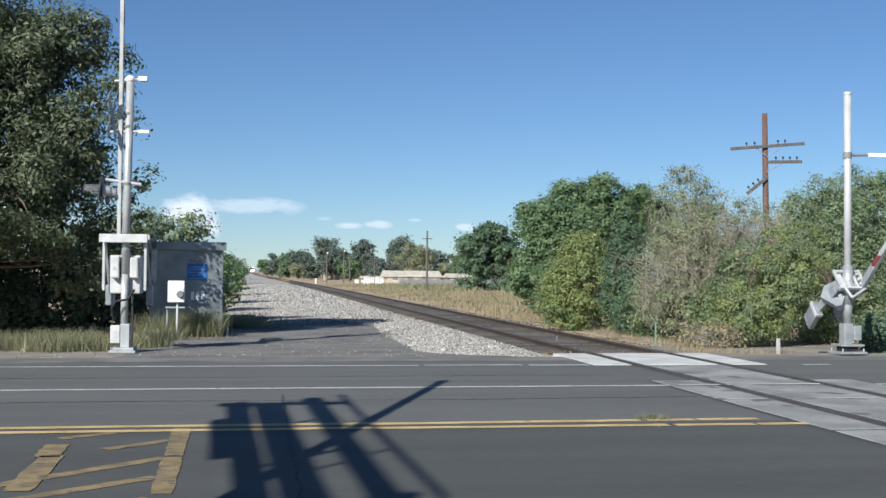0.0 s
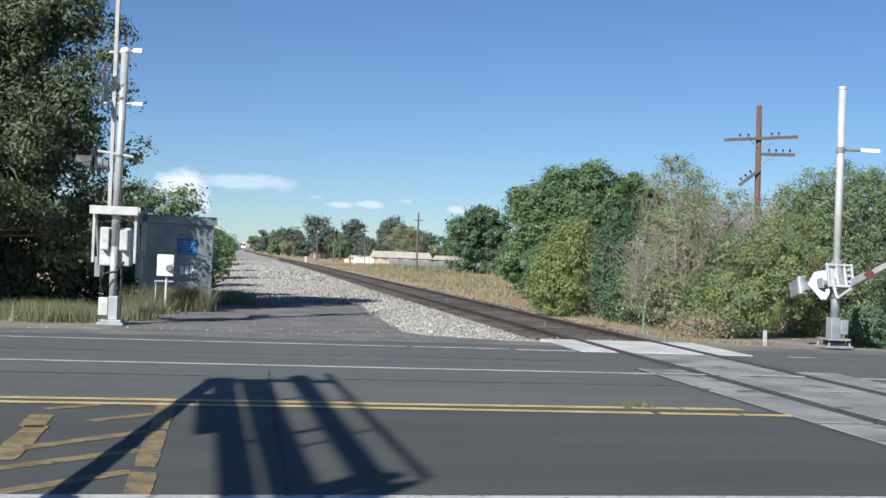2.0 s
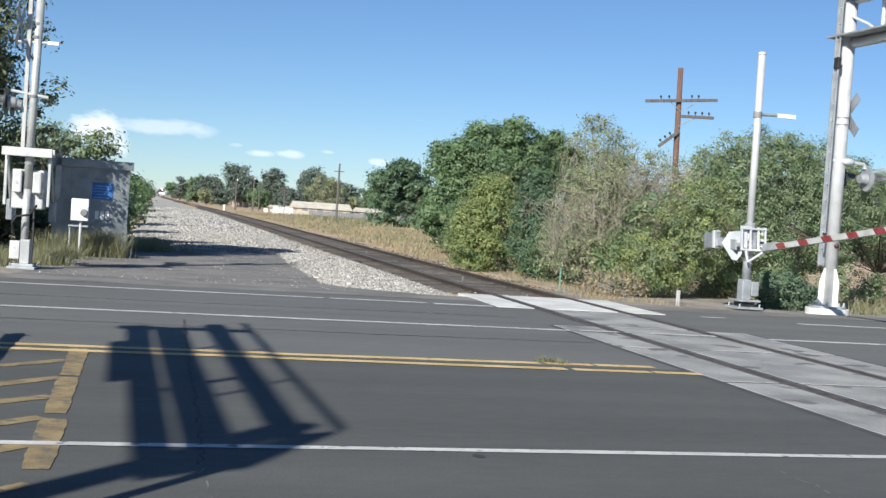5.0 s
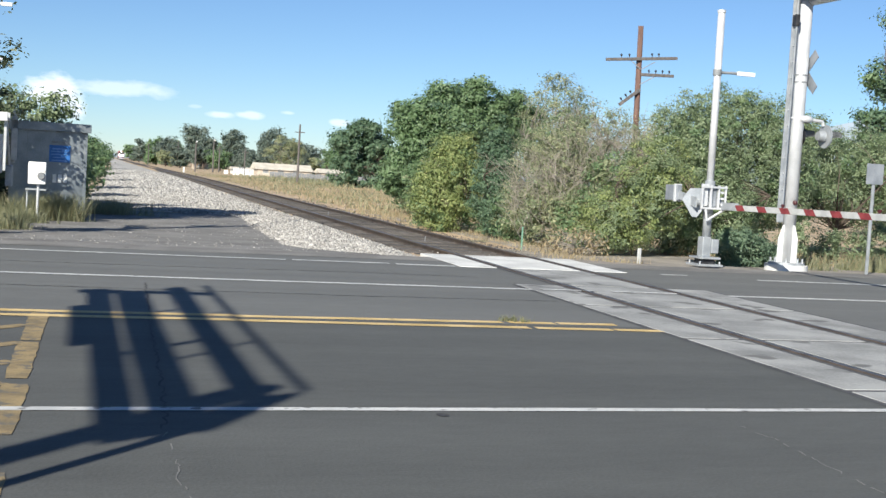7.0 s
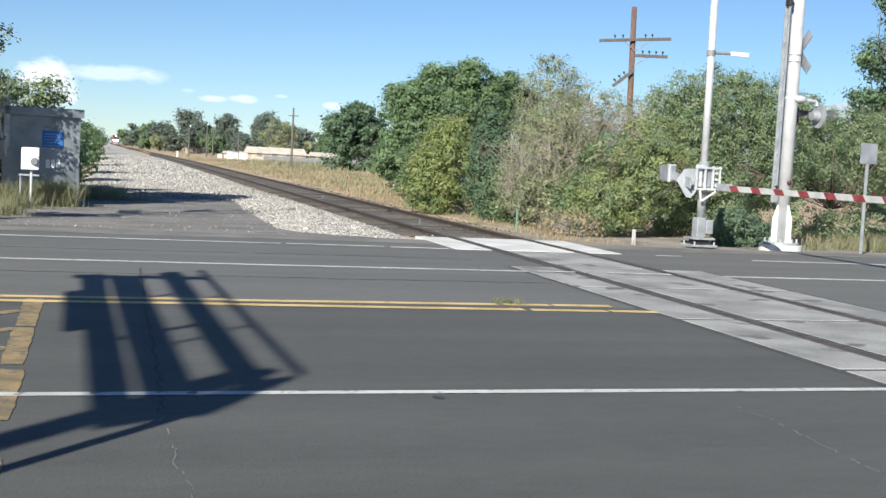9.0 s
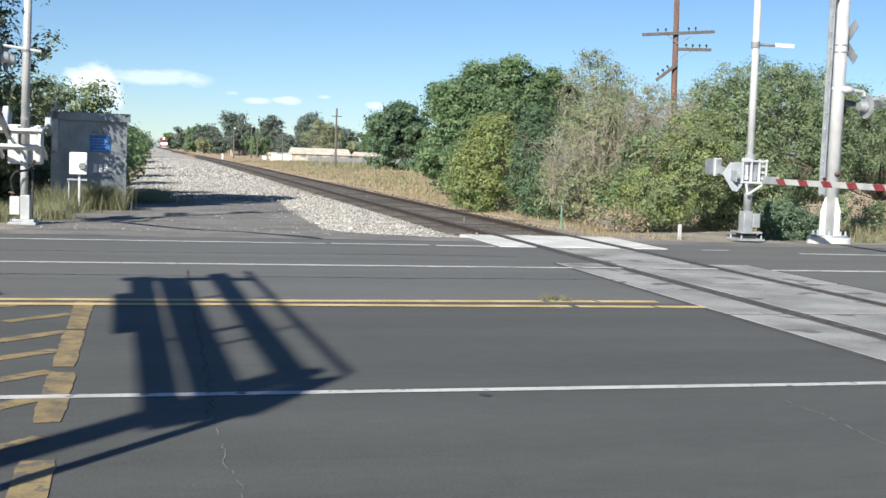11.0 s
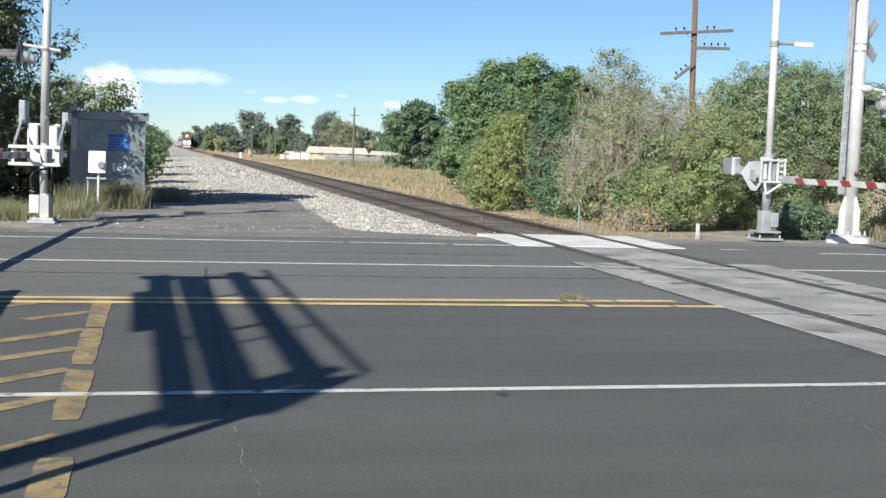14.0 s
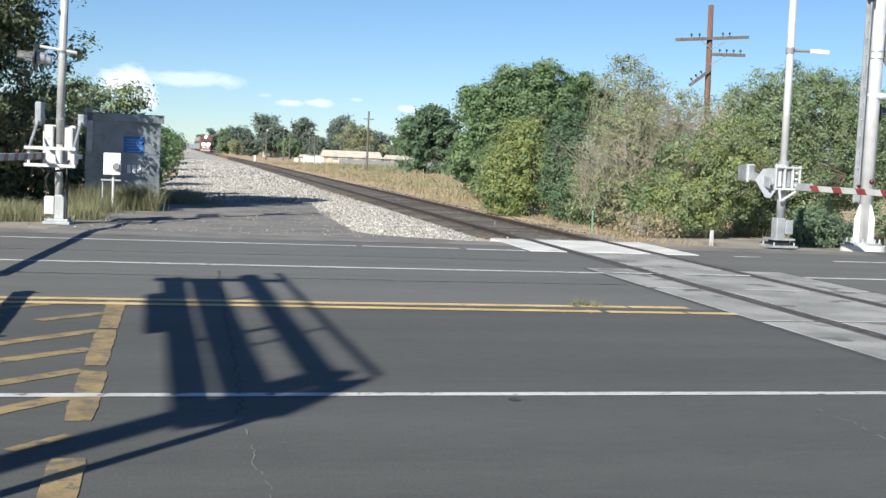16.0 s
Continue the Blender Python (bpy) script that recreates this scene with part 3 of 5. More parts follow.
def lobed(blobs, k, seed, size=0.48):
    """The same forms broken into smaller lobes over their surfaces, with hollows between them."""
    r = random.Random(seed)
    out = []
    for x, y, z, a, b, c in blobs:
        out.append((x, y, z, a * 0.7, b * 0.7, c * 0.7))
        for _ in range(k):
            d = Vector((r.gauss(0, 1), r.gauss(0, 1), r.gauss(0.15, 1))).normalized()
            f = size * r.uniform(0.6, 1.15)
            out.append((x + d.x * a * 0.72, y + d.y * b * 0.72, z + d.z * c * 0.74, a * f, b * f, c * f * 0.85))
    return out


def limbs(name, base, tips, r0, material, parent, seed, fork=0.45, bend=0.25, label="", thin=0.004):
    """A trunk that forks into limbs which reach the tips."""
    r = random.Random(seed)
    bm = bmesh.new()
    base = Vector(base)
    top = max(t[2] for t in tips)
    mid = base + Vector((r.uniform(-.2, .2), r.uniform(-.2, .2), (top - base.z) * fork * 0.5))
    rod(base, mid, r0, r0 * 0.75, 9, bm)
    hubs = [mid]
    for k in range(4 + len(tips) // 22):
        h = mid + Vector((r.uniform(-1, 1), r.uniform(-1, 1), r.uniform(0.4, 1.0))) * (top - base.z) * (0.22 if k < 4 else 0.4)
        rod(mid, h, r0 * (0.62 if k < 4 else 0.34), r0 * (0.36 if k < 4 else 0.2), 7, bm)
        hubs.append(h)
    for t in tips:
        t = Vector(t)
        h = min(hubs, key=lambda q: (q - t).length + (2.0 if q.z > t.z else 0))
        c = (h + t) / 2 + Vector((r.uniform(-1, 1), r.uniform(-1, 1), r.uniform(-0.2, 0.8))) * bend * (t - h).length * 0.5
        rod(h, c, r0 * 0.17, r0 * 0.1, 5, bm, False)
        rod(c, t, r0 * 0.1, thin, 4, bm, False)
    return part(name, bm, material, parent, label)


def tree(name, label, category, base, blobs, n, size, material, seed, r0=0.16, clump=0.55, bark=None, tips=60, group="", clumps=None, second=None, lean=0.6):
    t = empty(name, Matrix.Translation(base), label, category, group)
    rel = [(b[0] - base[0], b[1] - base[1], b[2] - base[2], *b[3:]) for b in blobs]
    ob, C = leaves("crown", rel, n, size, material, t, seed, clump=clump, clumps=clumps, lean=lean)
    if second:
        leaves("crown", rel, second[1], second[2] if len(second) > 2 else size, second[0], t, seed + 77, clump=clump * 0.8, label="paler sprays of leaves")
    pick = [tuple(C[i]) for i in np.random.RandomState(seed).choice(len(C), min(tips, len(C)), replace=False)]
    limbs("trunk", (0, 0, -0.1), pick, r0, bark or BARK, t, seed)
    return t

# the large elm beside the signal hut
tree("elm_tree", "large dark green elm with drooping boughs and gaps", "tree", (-6.4, 29.6, -0.12),
     # last two blobs of this row: unseen, added to shade the undergrowth
     lobed([(-6.0, 28.2, 4.4, 2.6, 2.2, 2.6), (-3.9, 28.0, 3.8, 1.2, 1.4, 2.0), (-6.8, 28.6, 6.6, 2.4, 2.0, 1.7), (-4.2, 28.3, 6.0, 1.4, 1.2, 1.3), (-5.4, 27.4, 2.9, 2.2, 1.3, 1.2), (-7.6, 27.6, 2.6, 1.8, 1.4, 1.1), (-9.8, 28.4, 4.0, 2.2, 2.0, 2.3), (-10.4, 27.2, 2.9, 1.8, 1.6, 1.3)], 6, 1)
     + [(-5.4, 28.8, 4.6, 2.2, 1.4, 2.9), (-4.0, 28.6, 4.6, 1.4, 1.2, 2.6), (-4.9, 28.4, 6.6, 1.8, 1.3, 1.3), (-3.3, 28.6, 6.6, 0.8, 0.8, 0.9)]
     + [(-2.75, 28.6, 3.2, 0.7, 0.8, 1.1), (-2.5, 28.3, 5.4, 0.55, 0.5, 0.7), (-2.3, 28.3, 6.25, 0.42, 0.4, 0.28), (-2.9, 28.4, 7.0, 0.4, 0.4, 0.3), (-2.0, 28.3, 4.9, 0.32, 0.35, 0.3), (-2.0, 28.4, 4.2, 0.45, 0.4, 0.3),
        (-1.55, 28.4, 3.5, 0.42, 0.4, 0.2), (-1.8, 28.5, 2.7, 0.6, 0.5, 0.5), (-2.8, 29.0, 1.6, 0.8, 0.8, 0.8)]
     + [(-11.0, 32.4, 1.6, 2.4, 1.0, 2.1), (-8.8, 32.2, 1.5, 2.2, 1.0, 1.9), (-6.6, 32.4, 1.4, 1.9, 1.0, 1.9), (-4.6, 32.2, 1.4, 1.7, 0.9, 1.9), (-3.2, 31.6, 1.1, 1.0, 0.8, 1.5), (-5.6, 31.2, 0.5, 2.6, 0.7, 0.8)], 165000, 0.062, LEAF_DARK, 1, r0=0.3, clump=0.4, tips=240, clumps=2500, second=(LEAF_GREY, 15000))
tree("dark_undergrowth", "dense dark undergrowth in the shade of the elm", "bush", (-6.0, 32.6, -0.12),
     [(-11.5 + 1.25 * k, 32.6 + 0.5 * math.sin(k * 1.9), 0.95 + 0.2 * math.sin(k * 2.7), 1.15, 0.8, 1.5) for k in range(8)] + [(-10.5 + 1.6 * k, 31.4, 0.3, 1.2, 0.6, 0.6) for k in range(6)], 46000, 0.08, LEAF_DARK, 15, r0=0.08, clump=0.36, tips=60, clumps=700)
tree("elm_bush", "grey-green leafy bush behind the signal hut", "bush", (-2.2, 36.5, -0.12),
     [(-2.6, 36.5, 1.8, 1.4, 1.2, 1.5), (-1.2, 36.8, 2.3, 1.0, 0.9, 0.8), (-0.6, 36.9, 2.7, 0.5, 0.6, 0.4)], 9000, 0.075, LEAF_GREY, 2, r0=0.08, clump=0.4)
for k, (x, y, h, w) in enumerate([(0.3, 40, 1.3, 0.7), (0.5, 48, 1.7, 0.9), (1.2, 60, 2.0, 1.2), (1.6, 80, 2.4, 1.5), (2.4, 110, 2.8, 2.0), (3.8, 160, 3.3, 2.5), (5.6, 230, 3.8, 3.2)]):
    tree("track_bush", "green bush at the edge of the gravel", "bush", (x - w, y, -0.12), [(x - w, y, h * 0.5, w, w * 1.6, h * 0.55), (x - w * 1.6, y + 1, h * 0.6, w, w * 1.5, h * 0.5)],
         4500, 0.06 + y * 0.0009, LEAF_GREEN, 20 + k, r0=0.05, clump=0.35 + y * 0.003, tips=20, group="bushes along the gravel")

# the thicket beyond the track
tree("broad_tree", "broad dense green tree with a rounded crown", "tree", (14.0, 45.5, -0.12),
     lobed([(13.9, 45, 3.1, 2.3, 2.3, 1.7), (12.6, 45, 2.0, 1.4, 2, 1.7), (14.9, 45.2, 4.35, 1.6, 1.6, 1.05), (13.1, 45, 4.1, 1.1, 1.3, 0.95), (12.2, 45, 3.3, 0.95, 1.2, 1.0), (11.8, 44, 1.1, 1.1, 1.3, 1.2), (16.2, 45.8, 3.7, 1.1, 1.3, 1.2), (17.3, 46.3, 3.7, 0.9, 1.0, 0.9)], 8, 3), 104000, 0.066, LEAF_GREEN, 3, r0=0.25, clump=0.34, tips=80, clumps=1300, second=(LEAF_DEEP, 22000))
tree("yellow_bush", "yellow-green upright bush beside the track", "bush", (10.4, 33.5, -0.12),
     [(10.3, 33.5, 1.2, 0.95, 0.9, 1.35), (10.6, 33.6, 2.0, 0.55, 0.6, 0.75), (9.8, 33.4, 0.8, 0.7, 0.7, 0.9)], 31900, 0.036, LEAF_YELLOW, 4, r0=0.06, clump=0.28, second=(LEAF_GREEN, 3000))
tree("dark_bush", "narrow dark green bush beside the track", "bush", (10.75, 30.6, -0.12),
     [(10.6, 30.6, 1.2, 0.55, 0.6, 1.35), (10.7, 30.7, 2.0, 0.42, 0.5, 0.75), (10.9, 30.2, 0.6, 0.5, 0.6, 0.7)], 24650, 0.036, LEAF_DEEP, 5, r0=0.06, clump=0.26)
tree("olive_bush", "olive bush with many dry grey twigs", "bush", (11.4, 28.5, -0.12),
     [(10.9, 28.5, 1.3, 0.75, 0.7, 1.4), (11.6, 28.6, 1.9, 0.7, 0.8, 1.4), (11.2, 28.2, 0.7, 1.0, 0.7, 0.8), (12.2, 28.8, 1.6, 0.8, 0.8, 1.5)], 40000, 0.0304, LEAF_OLIVE, 6, r0=0.06, clump=0.24, bark=DEAD_WOOD, tips=180, second=(LEAF_GREY, 12000))
tree("dry_tree", "half-dead tree with bare grey branches", "tree", (14.6, 34.0, -0.12),
     [(13.6, 34, 3.0, 1.0, 1.0, 1.7), (14.8, 34.2, 2.7, 1.3, 1.0, 1.5), (16.2, 34.5, 2.45, 1.3, 1.0, 1.45), (14.6, 34, 1.3, 2.4, 1.0, 1.3), (17.6, 34.5, 2.5, 1.2, 1.0, 1.45)], 40000, 0.0384, LEAF_OLIVE, 7, r0=0.085, clump=0.3, bark=DEAD_WOOD, tips=420, second=(LEAF_GREY, 7000))
tree("gold_bush", "bush with green and golden leaves", "bush", (12.4, 25.6, -0.12),
     [(12.2, 25.6, 0.9, 0.9, 0.7, 0.95), (12.9, 25.8, 1.3, 0.8, 0.7, 1.1), (11.6, 25.5, 0.6, 0.7, 0.6, 0.6), (13.2, 26.2, 1.9, 0.9, 0.7, 0.9)], 23200, 0.0288, LEAF_YELLOW, 8, r0=0.05, clump=0.24, tips=120, second=(LEAF_GREY, 22000))
tree("brush_pile", "low tangle of dead grey brush", "bush", (10.9, 25.2, -0.12),
     [(10.7, 25.2, 0.15, 0.9, 0.5, 0.35)], 900, 0.04, STRAW, 9, r0=0.03, clump=0.2, bark=DEAD_WOOD, tips=160, clumps=170)
tree("grey_bush", "tall grey-green leafy bush", "bush", (16.2, 28.5, -0.12),
     [(15.4, 28.0, 1.6, 1.5, 1.0, 1.8), (16.6, 28.3, 2.2, 1.5, 1.0, 1.8), (15.0, 27.6, 2.6, 0.7, 0.8, 1.0), (17.6, 28.6, 2.0, 1.3, 1, 1.7), (14.0, 27.0, 1.0, 0.9, 0.8, 1.1), (15.2, 27.0, 0.9, 1.2, 0.7, 1.0)]
     + [(14.0 + 0.42 * k, 27.7 + 0.1 * k, 2.75 + 0.95 * math.sin(0.35 + 0.22 * k) + 0.22 * math.sin(k * 2.3), 0.24, 0.3, 0.5 + 0.15 * math.sin(k * 1.7)) for k in range(13)], 100000, 0.036, LEAF_GREY, 10, r0=0.09, clump=0.27, tips=200, clumps=1500, second=(LEAF_GREEN, 16000))
tree("open_bush", "open grey-green bush with bare lower stems", "bush", (20.8, 30.0, -0.12),
     [(19.6, 30, 2.3, 1.4, 1.0, 1.5), (21.5, 30.5, 2.1, 1.6, 1.0, 1.4), (23.4, 31, 2.0, 1.6, 1, 1.5)], 58000, 0.0368, LEAF_GREY, 11, r0=0.09, clump=0.36, tips=120, second=(LEAF_GREEN, 9000))
tree("low_bush", "low soft bluish-green bush", "bush", (14.0, 23.5, -0.12),
     [(13.9, 23.5, 0.25, 0.55, 0.45, 0.5), (14.4, 23.6, 0.15, 0.5, 0.4, 0.4)], 20000, 0.028, leaf_mat("blue_green_leaf", (0.12, 0.19, 0.125), (0.18, 0.26, 0.165), (0.25, 0.33, 0.21)), 12, r0=0.02, clump=0.16, tips=20)
tree("verge_bush", "low straggly green bush by the sign", "bush", (18.0, 26.5, -0.12),
     [(17.6, 26.5, 0.35, 0.8, 0.5, 0.5), (18.8, 26.6, 0.3, 0.7, 0.5, 0.4), (20.4, 27.0, 0.4, 0.9, 0.5, 0.5)], 12000, 0.035, LEAF_GREY, 17, r0=0.03, clump=0.2, tips=40)
tree("tall_tree", "tall dark green tree with layered boughs", "tree", (35.2, 47.0, -0.12),
     lobed([(35.6, 47, 6.3, 1.9, 1.8, 2.6), (34.9, 47, 3.6, 2.0, 1.8, 1.8), (36.2, 47, 9.0, 1.6, 1.5, 2.0), (33.9, 47, 5.2, 0.7, 0.8, 0.35), (34.0, 47, 6.9, 0.6, 0.6, 0.3)], 8, 13), 30000, 0.095, LEAF_DEEP, 13, r0=0.25, clump=0.5, tips=80, second=(LEAF_GREEN, 5000))
tree("round_tree", "round dark green tree beyond the dry grass", "tree", (25.0, 112.0, -0.12),
     lobed([(25.2, 112, 3.0, 2.7, 2.4, 2.3), (25.4, 112, 5.2, 1.6, 1.6, 1.4), (23.6, 112, 4.3, 1.2, 1.4, 0.9), (26.9, 112, 4.3, 1.3, 1.5, 1.0), (27.6, 112, 2.4, 1.6, 1.8, 1.9)], 7, 14) + [(24.0, 112, 1.2, 1.8, 1.5, 1.4), (26.4, 112, 1.1, 2.2, 1.5, 1.3), (28.6, 112, 1.2, 1.4, 1.3, 1.3)], 34000, 0.15, LEAF_DEEP, 14, r0=0.25, clump=0.55, tips=40)

tree("undergrowth", "mixed low green undergrowth along the track", "bush", (11.2, 30.0, -0.12),
     [(10.6, 35.6, 0.5, 0.9, 0.9, 0.8), (11.4, 32.8, 0.5, 0.7, 0.8, 0.8), (11.0, 29.9, 0.5, 0.7, 0.7, 0.8), (11.7, 27.2, 0.4, 0.9, 0.6, 0.7), (12.8, 27.4, 1.2, 1.0, 0.8, 1.2), (11.0, 38.0, 0.9, 1.0, 1.2, 1.1), (11.5, 33.6, 1.2, 0.8, 1.0, 1.1), (12.0, 31.0, 1.6, 0.9, 0.9, 1.4)],
     30000, 0.042, LEAF_GREEN, 18, r0=0.04, clump=0.3, tips=80, second=(LEAF_OLIVE, 16000))


def twigs(parent, boxes, n, seed):
    """Thin bare twigs that fan upwards, in the parent's space."""
    r = random.Random(seed)
    bm = bmesh.new()
    for _ in range(n):
        x, y, z, w, h = r.choice(boxes)
        a = Vector((x + r.uniform(-w, w), y + r.uniform(-0.4, 0.2), z + r.uniform(0, h)))
        lean = r.gauss(-0.25, 0.5)
        b = a + Vector((lean, r.uniform(-0.3, 0.1), r.uniform(0.5, 1.0))) * r.uniform(0.5, 1.1)
        rod(a, b, 0.007, 0.002, 4, bm, False)
        for _ in range(2):
            c = a.lerp(b, r.uniform(0.3, 0.8))
            rod(c, c + Vector((lean + r.gauss(0, 0.5), r.uniform(-0.2, 0.1), r.uniform(0.2, 0.7))) * 0.35, 0.004, 0.0015, 3, bm, False)
    part("twig_spray", bm, DEAD_WOOD, parent, "spray of bare grey twigs")


for t in [o for o in scene.objects if o.name in ("olive_bush", "dry_tree")]:
    twigs(t, [(-0.5, -0.5, 0.2, 0.7, 1.6), (0.4, -0.4, 0.6, 0.8, 1.8)] if t.name == "olive_bush" else [(-0.8, -0.6, 1.6, 0.9, 1.8), (0.6, -0.6, 1.6, 1.2, 1.5), (2.2, -0.6, 1.4, 1.3, 1.4)], 320 if t.name == "olive_bush" else 620, 5)

# utility pole in the thicket
pole = empty("utility_pole", pose(21.62, 45.2, -0.12), "weathered brown wooden pole with crossarms and insulators", "utility pole")
part("pole", rod((0, 0, 0), (-0.15, 0, 8.1), 0.135, 0.105, 14), POLE_WOOD, pole, smooth=True)


def crossarm(z, x0, x1, tilt, posts):
    m = pose(-0.08, -0.16, z, 0, tilt, 0)
    a = part("crossarm", box(x0, -0.05, -0.06, x1, 0.05, 0.06, 0.01), LINE_WOOD, pole)
    a.matrix_world = pole.matrix_world @ m
    for x in posts:
        bm = rod((x, 0, 0.06), (x, 0, 0.13), 0.015, seg=6)
        ball((x, 0, 0.17), 0.05, (1, 1, 1.2), 1, bm)
        part("insulator", bm, BLACK, a)


crossarm(6.78, -1.57, 1.57, -5.5, (-0.9, -0.55, 0.45, 0.75))
crossarm(6.15, 0.0, 1.45, -2, (0.35, 0.65, 0.95, 1.25))
crossarm(5.55, -1.1, 0.0, -38, (-0.9, -0.65, -0.4))
for a, b in (((-0.1, -0.15, 6.35), (0.5, -0.15, 6.7)), ((-0.1, -0.15, 6.35), (-0.6, -0.15, 6.72)), ((-0.1, -0.15, 5.75), (0.5, -0.15, 6.1))):
    part("brace", rod(a, b, 0.018, seg=6), SILVER_DULL, pole)


# ---- crossing gates and signals ----
def base_stack(parent, w, steps):
    """Foundation plates and bolts under a mast."""
    z = 0.0
    for k, (ww, h, m) in enumerate(steps):
        part("base_plate", box(-ww / 2, -ww / 2, z, ww / 2, ww / 2, z + h, 0.008), m, parent)
        if k == 0:
            for sx in (-1, 1):
                for sy in (-1, 1):
                    part("bolt", rod((sx * ww * 0.4, sy * ww * 0.4, z + h), (sx * ww * 0.4, sy * ww * 0.4, z + h + 0.06), 0.018, seg=6), SILVER_DULL, parent)
        z += h


def striped_arm(parent, length, first, drop):
    """The boom along -y: pale bar with red slanted bands on both sides, and little lamps on top."""
    arm = part("boom", box(-0.036, -length, -0.055 - drop, 0.036, -first, 0.055 - drop, 0.006), BOOM_WHITE, parent, "white boom with red reflective bands")
    k, y = 0, first + 0.12
    while y < length - 0.3:
        for s in (-1, 1):
            bm = bmesh.new()
            q = [(s * 0.039, -y - a, z - drop) for a, z in ((0.0, 0.054), (0.3, 0.054), (0.4, -0.054), (0.1, -0.054))]
            bm.faces.new([bm.verts.new(v) for v in q])
            part("red_band", bm, RED_PAINT, arm)
        y += 0.78
    for y in (length * 0.28, length * 0.62, length * 0.97):
        bm = rod((0, -y, 0.055 - drop), (0, -y, 0.09 - drop), 0.02, seg=8)
        rod((-0.025, -y, 0.1 - drop), (0.025, -y, 0.1 - drop), 0.022, seg=12, bm=bm)
        part("arm_lamp", bm, DARK_RED, arm, "small red lamp on the boom")
    return arm


def flasher(parent, c, way, hood=True, material=None):
    """A round signal head with its backboard and hood; way: +1 faces +x, -1 faces -x."""
    f = part("signal_head", rod((c[0], c[1], c[2]), (c[0] + way * 0.03, c[1], c[2]), 0.24, seg=28), material or BLACK, parent, "round black signal backboard")
    part("lamp_housing", rod((c[0] - way * 0.02, c[1], c[2]), (c[0] - way * 0.16, c[1], c[2]), 0.12, 0.09, 18), material or SILVER_DULL, f, smooth=False)
    part("lens", rod((c[0] + way * 0.03, c[1], c[2]), (c[0] + way * 0.05, c[1], c[2]), 0.1, seg=20), RED_PAINT, f, "dark red lens")
    bm = bmesh.new()
    r, n = 0.13, 10
    rows = []
    for k in range(n + 1):
        a = math.pi * k / n
        rows.append([bm.verts.new((c[0] + way * e, c[1] + math.cos(a) * r, c[2] + math.sin(a) * r - 0.01)) for e in (0.03, 0.33)])
    for a, b in zip(rows, rows[1:]):
        bm.faces.new((a[0], b[0], b[1], a[1]))
    bmesh.ops.solidify(bm, geom=bm.faces[:], thickness=0.006)
    part("hood", bm, GREY, f, "grey sheet-metal hood")
    return f


def crossbuck(parent, c, way):
    """Two crossed boards that face along x."""
    for a, o in ((42, 0.0), (-42, 0.016)):
        m = Matrix.Translation((c[0] + way * o, c[1], c[2])) @ pose(0, 0, 0, 0, 0, 90) @ pose(0, 0, 0, 0, a, 0)
        part("crossbuck_board", plate([(-0.55, -0.105), (0.55, -0.105), (0.55, 0.105), (-0.55, 0.105)], 0.012, m), STEEL, parent, "bare metal back of a crossbuck board")


# the gate beyond the track
east = empty("crossing_gate", pose(12.05, 21.7, 0.0), "silver crossing gate with red and white boom", "crossing gate", "crossing gates")
base_stack(east, 0.5, [(0.54, 0.045, SILVER_DULL), (0.3, 0.1, BLACK), (0.46, 0.04, SILVER_DULL)])
part("junction_box", box(-0.13, -0.12, 0.18, 0.06, 0.1, 0.58, 0.015), SILVER_DULL, east)
part("side_box", box(0.06, -0.14, 0.26, 0.22, 0.06, 0.54, 0.015), SILVER_DULL, east)
part("lower_mast", rod((0, 0, 0.58), (0, 0, 1.3), 0.085, seg=20), SILVER_DULL, east, smooth=True)
part("mast", rod((0, 0, 1.3), (-0.02, 0, 5.04), 0.072, seg=24), SILVER, east, smooth=True)
part("mast_cap", rod((-0.02, 0, 5.02), (-0.02, 0, 5.07), 0.083, seg=20), SILVER, east)
part("lamp_bar", pipe([(-0.1, 0, 3.84), (0.35, 0.02, 3.86), (0.42, 0.02, 3.86)], 0.028), GREY, east)
part("mast_clamp", rod((-0.02, 0, 3.78), (-0.02, 0, 3.9), 0.085, seg=18), GREY, east)
part("lamp_sign", box(0.42, -0.02, 3.82, 0.82, 0.02, 3.90, 0.006), WHITE_PAINT, east, "white lamp plate at the bar's end")
part("mast_sleeve", rod((0, 0, 0.95), (0, 0, 1.7), 0.1, seg=20), SILVER_DULL, east, smooth=True)
east_turn = new("boom_assembly")
east_turn.parent = east
east_turn.location = (0, -0.05, 1.25)
part("shaft", rod((-0.3, 0, 0), (0.3, 0, 0), 0.05, seg=14), SILVER_DULL, east_turn)
striped_arm(east_turn, 8.2, 0.55, 0.06).location = (0.2, 0, 0)
part("arm_root", box(0.16, -0.7, -0.12, 0.24, 0.1, 0.03, 0.01), SILVER_DULL, east_turn, "grey steel root of the boom")
part("mechanism", plate([(-0.38, 0.12), (-0.2, 0.4), (0.14, 0.42), (0.14, -0.12), (0.0, -0.32), (-0.12, -0.3)], 0.2, pose(-0.16, 0.2, -0.04, 0, 0, -35) @ Matrix.Scale(0.8, 4)), STEEL, east_turn, "galvanised gate mechanism case")
for x in (-0.27, -0.08, 0.09, 0.24):
    part("bracket_post", box(x, -0.16, -0.12, x + 0.035, -0.1, 0.36, 0.006), SILVER, east_turn)
for z in (-0.12, 0.3):
    part("bracket", box(-0.28, -0.17, z, 0.28, -0.11, z + 0.04, 0.006), SILVER, east_turn)
part("motor_case", box(-0.06, -0.09, -0.08, 0.1, 0.06, 0.34, 0.02), STEEL, east_turn, "dull grey motor case")
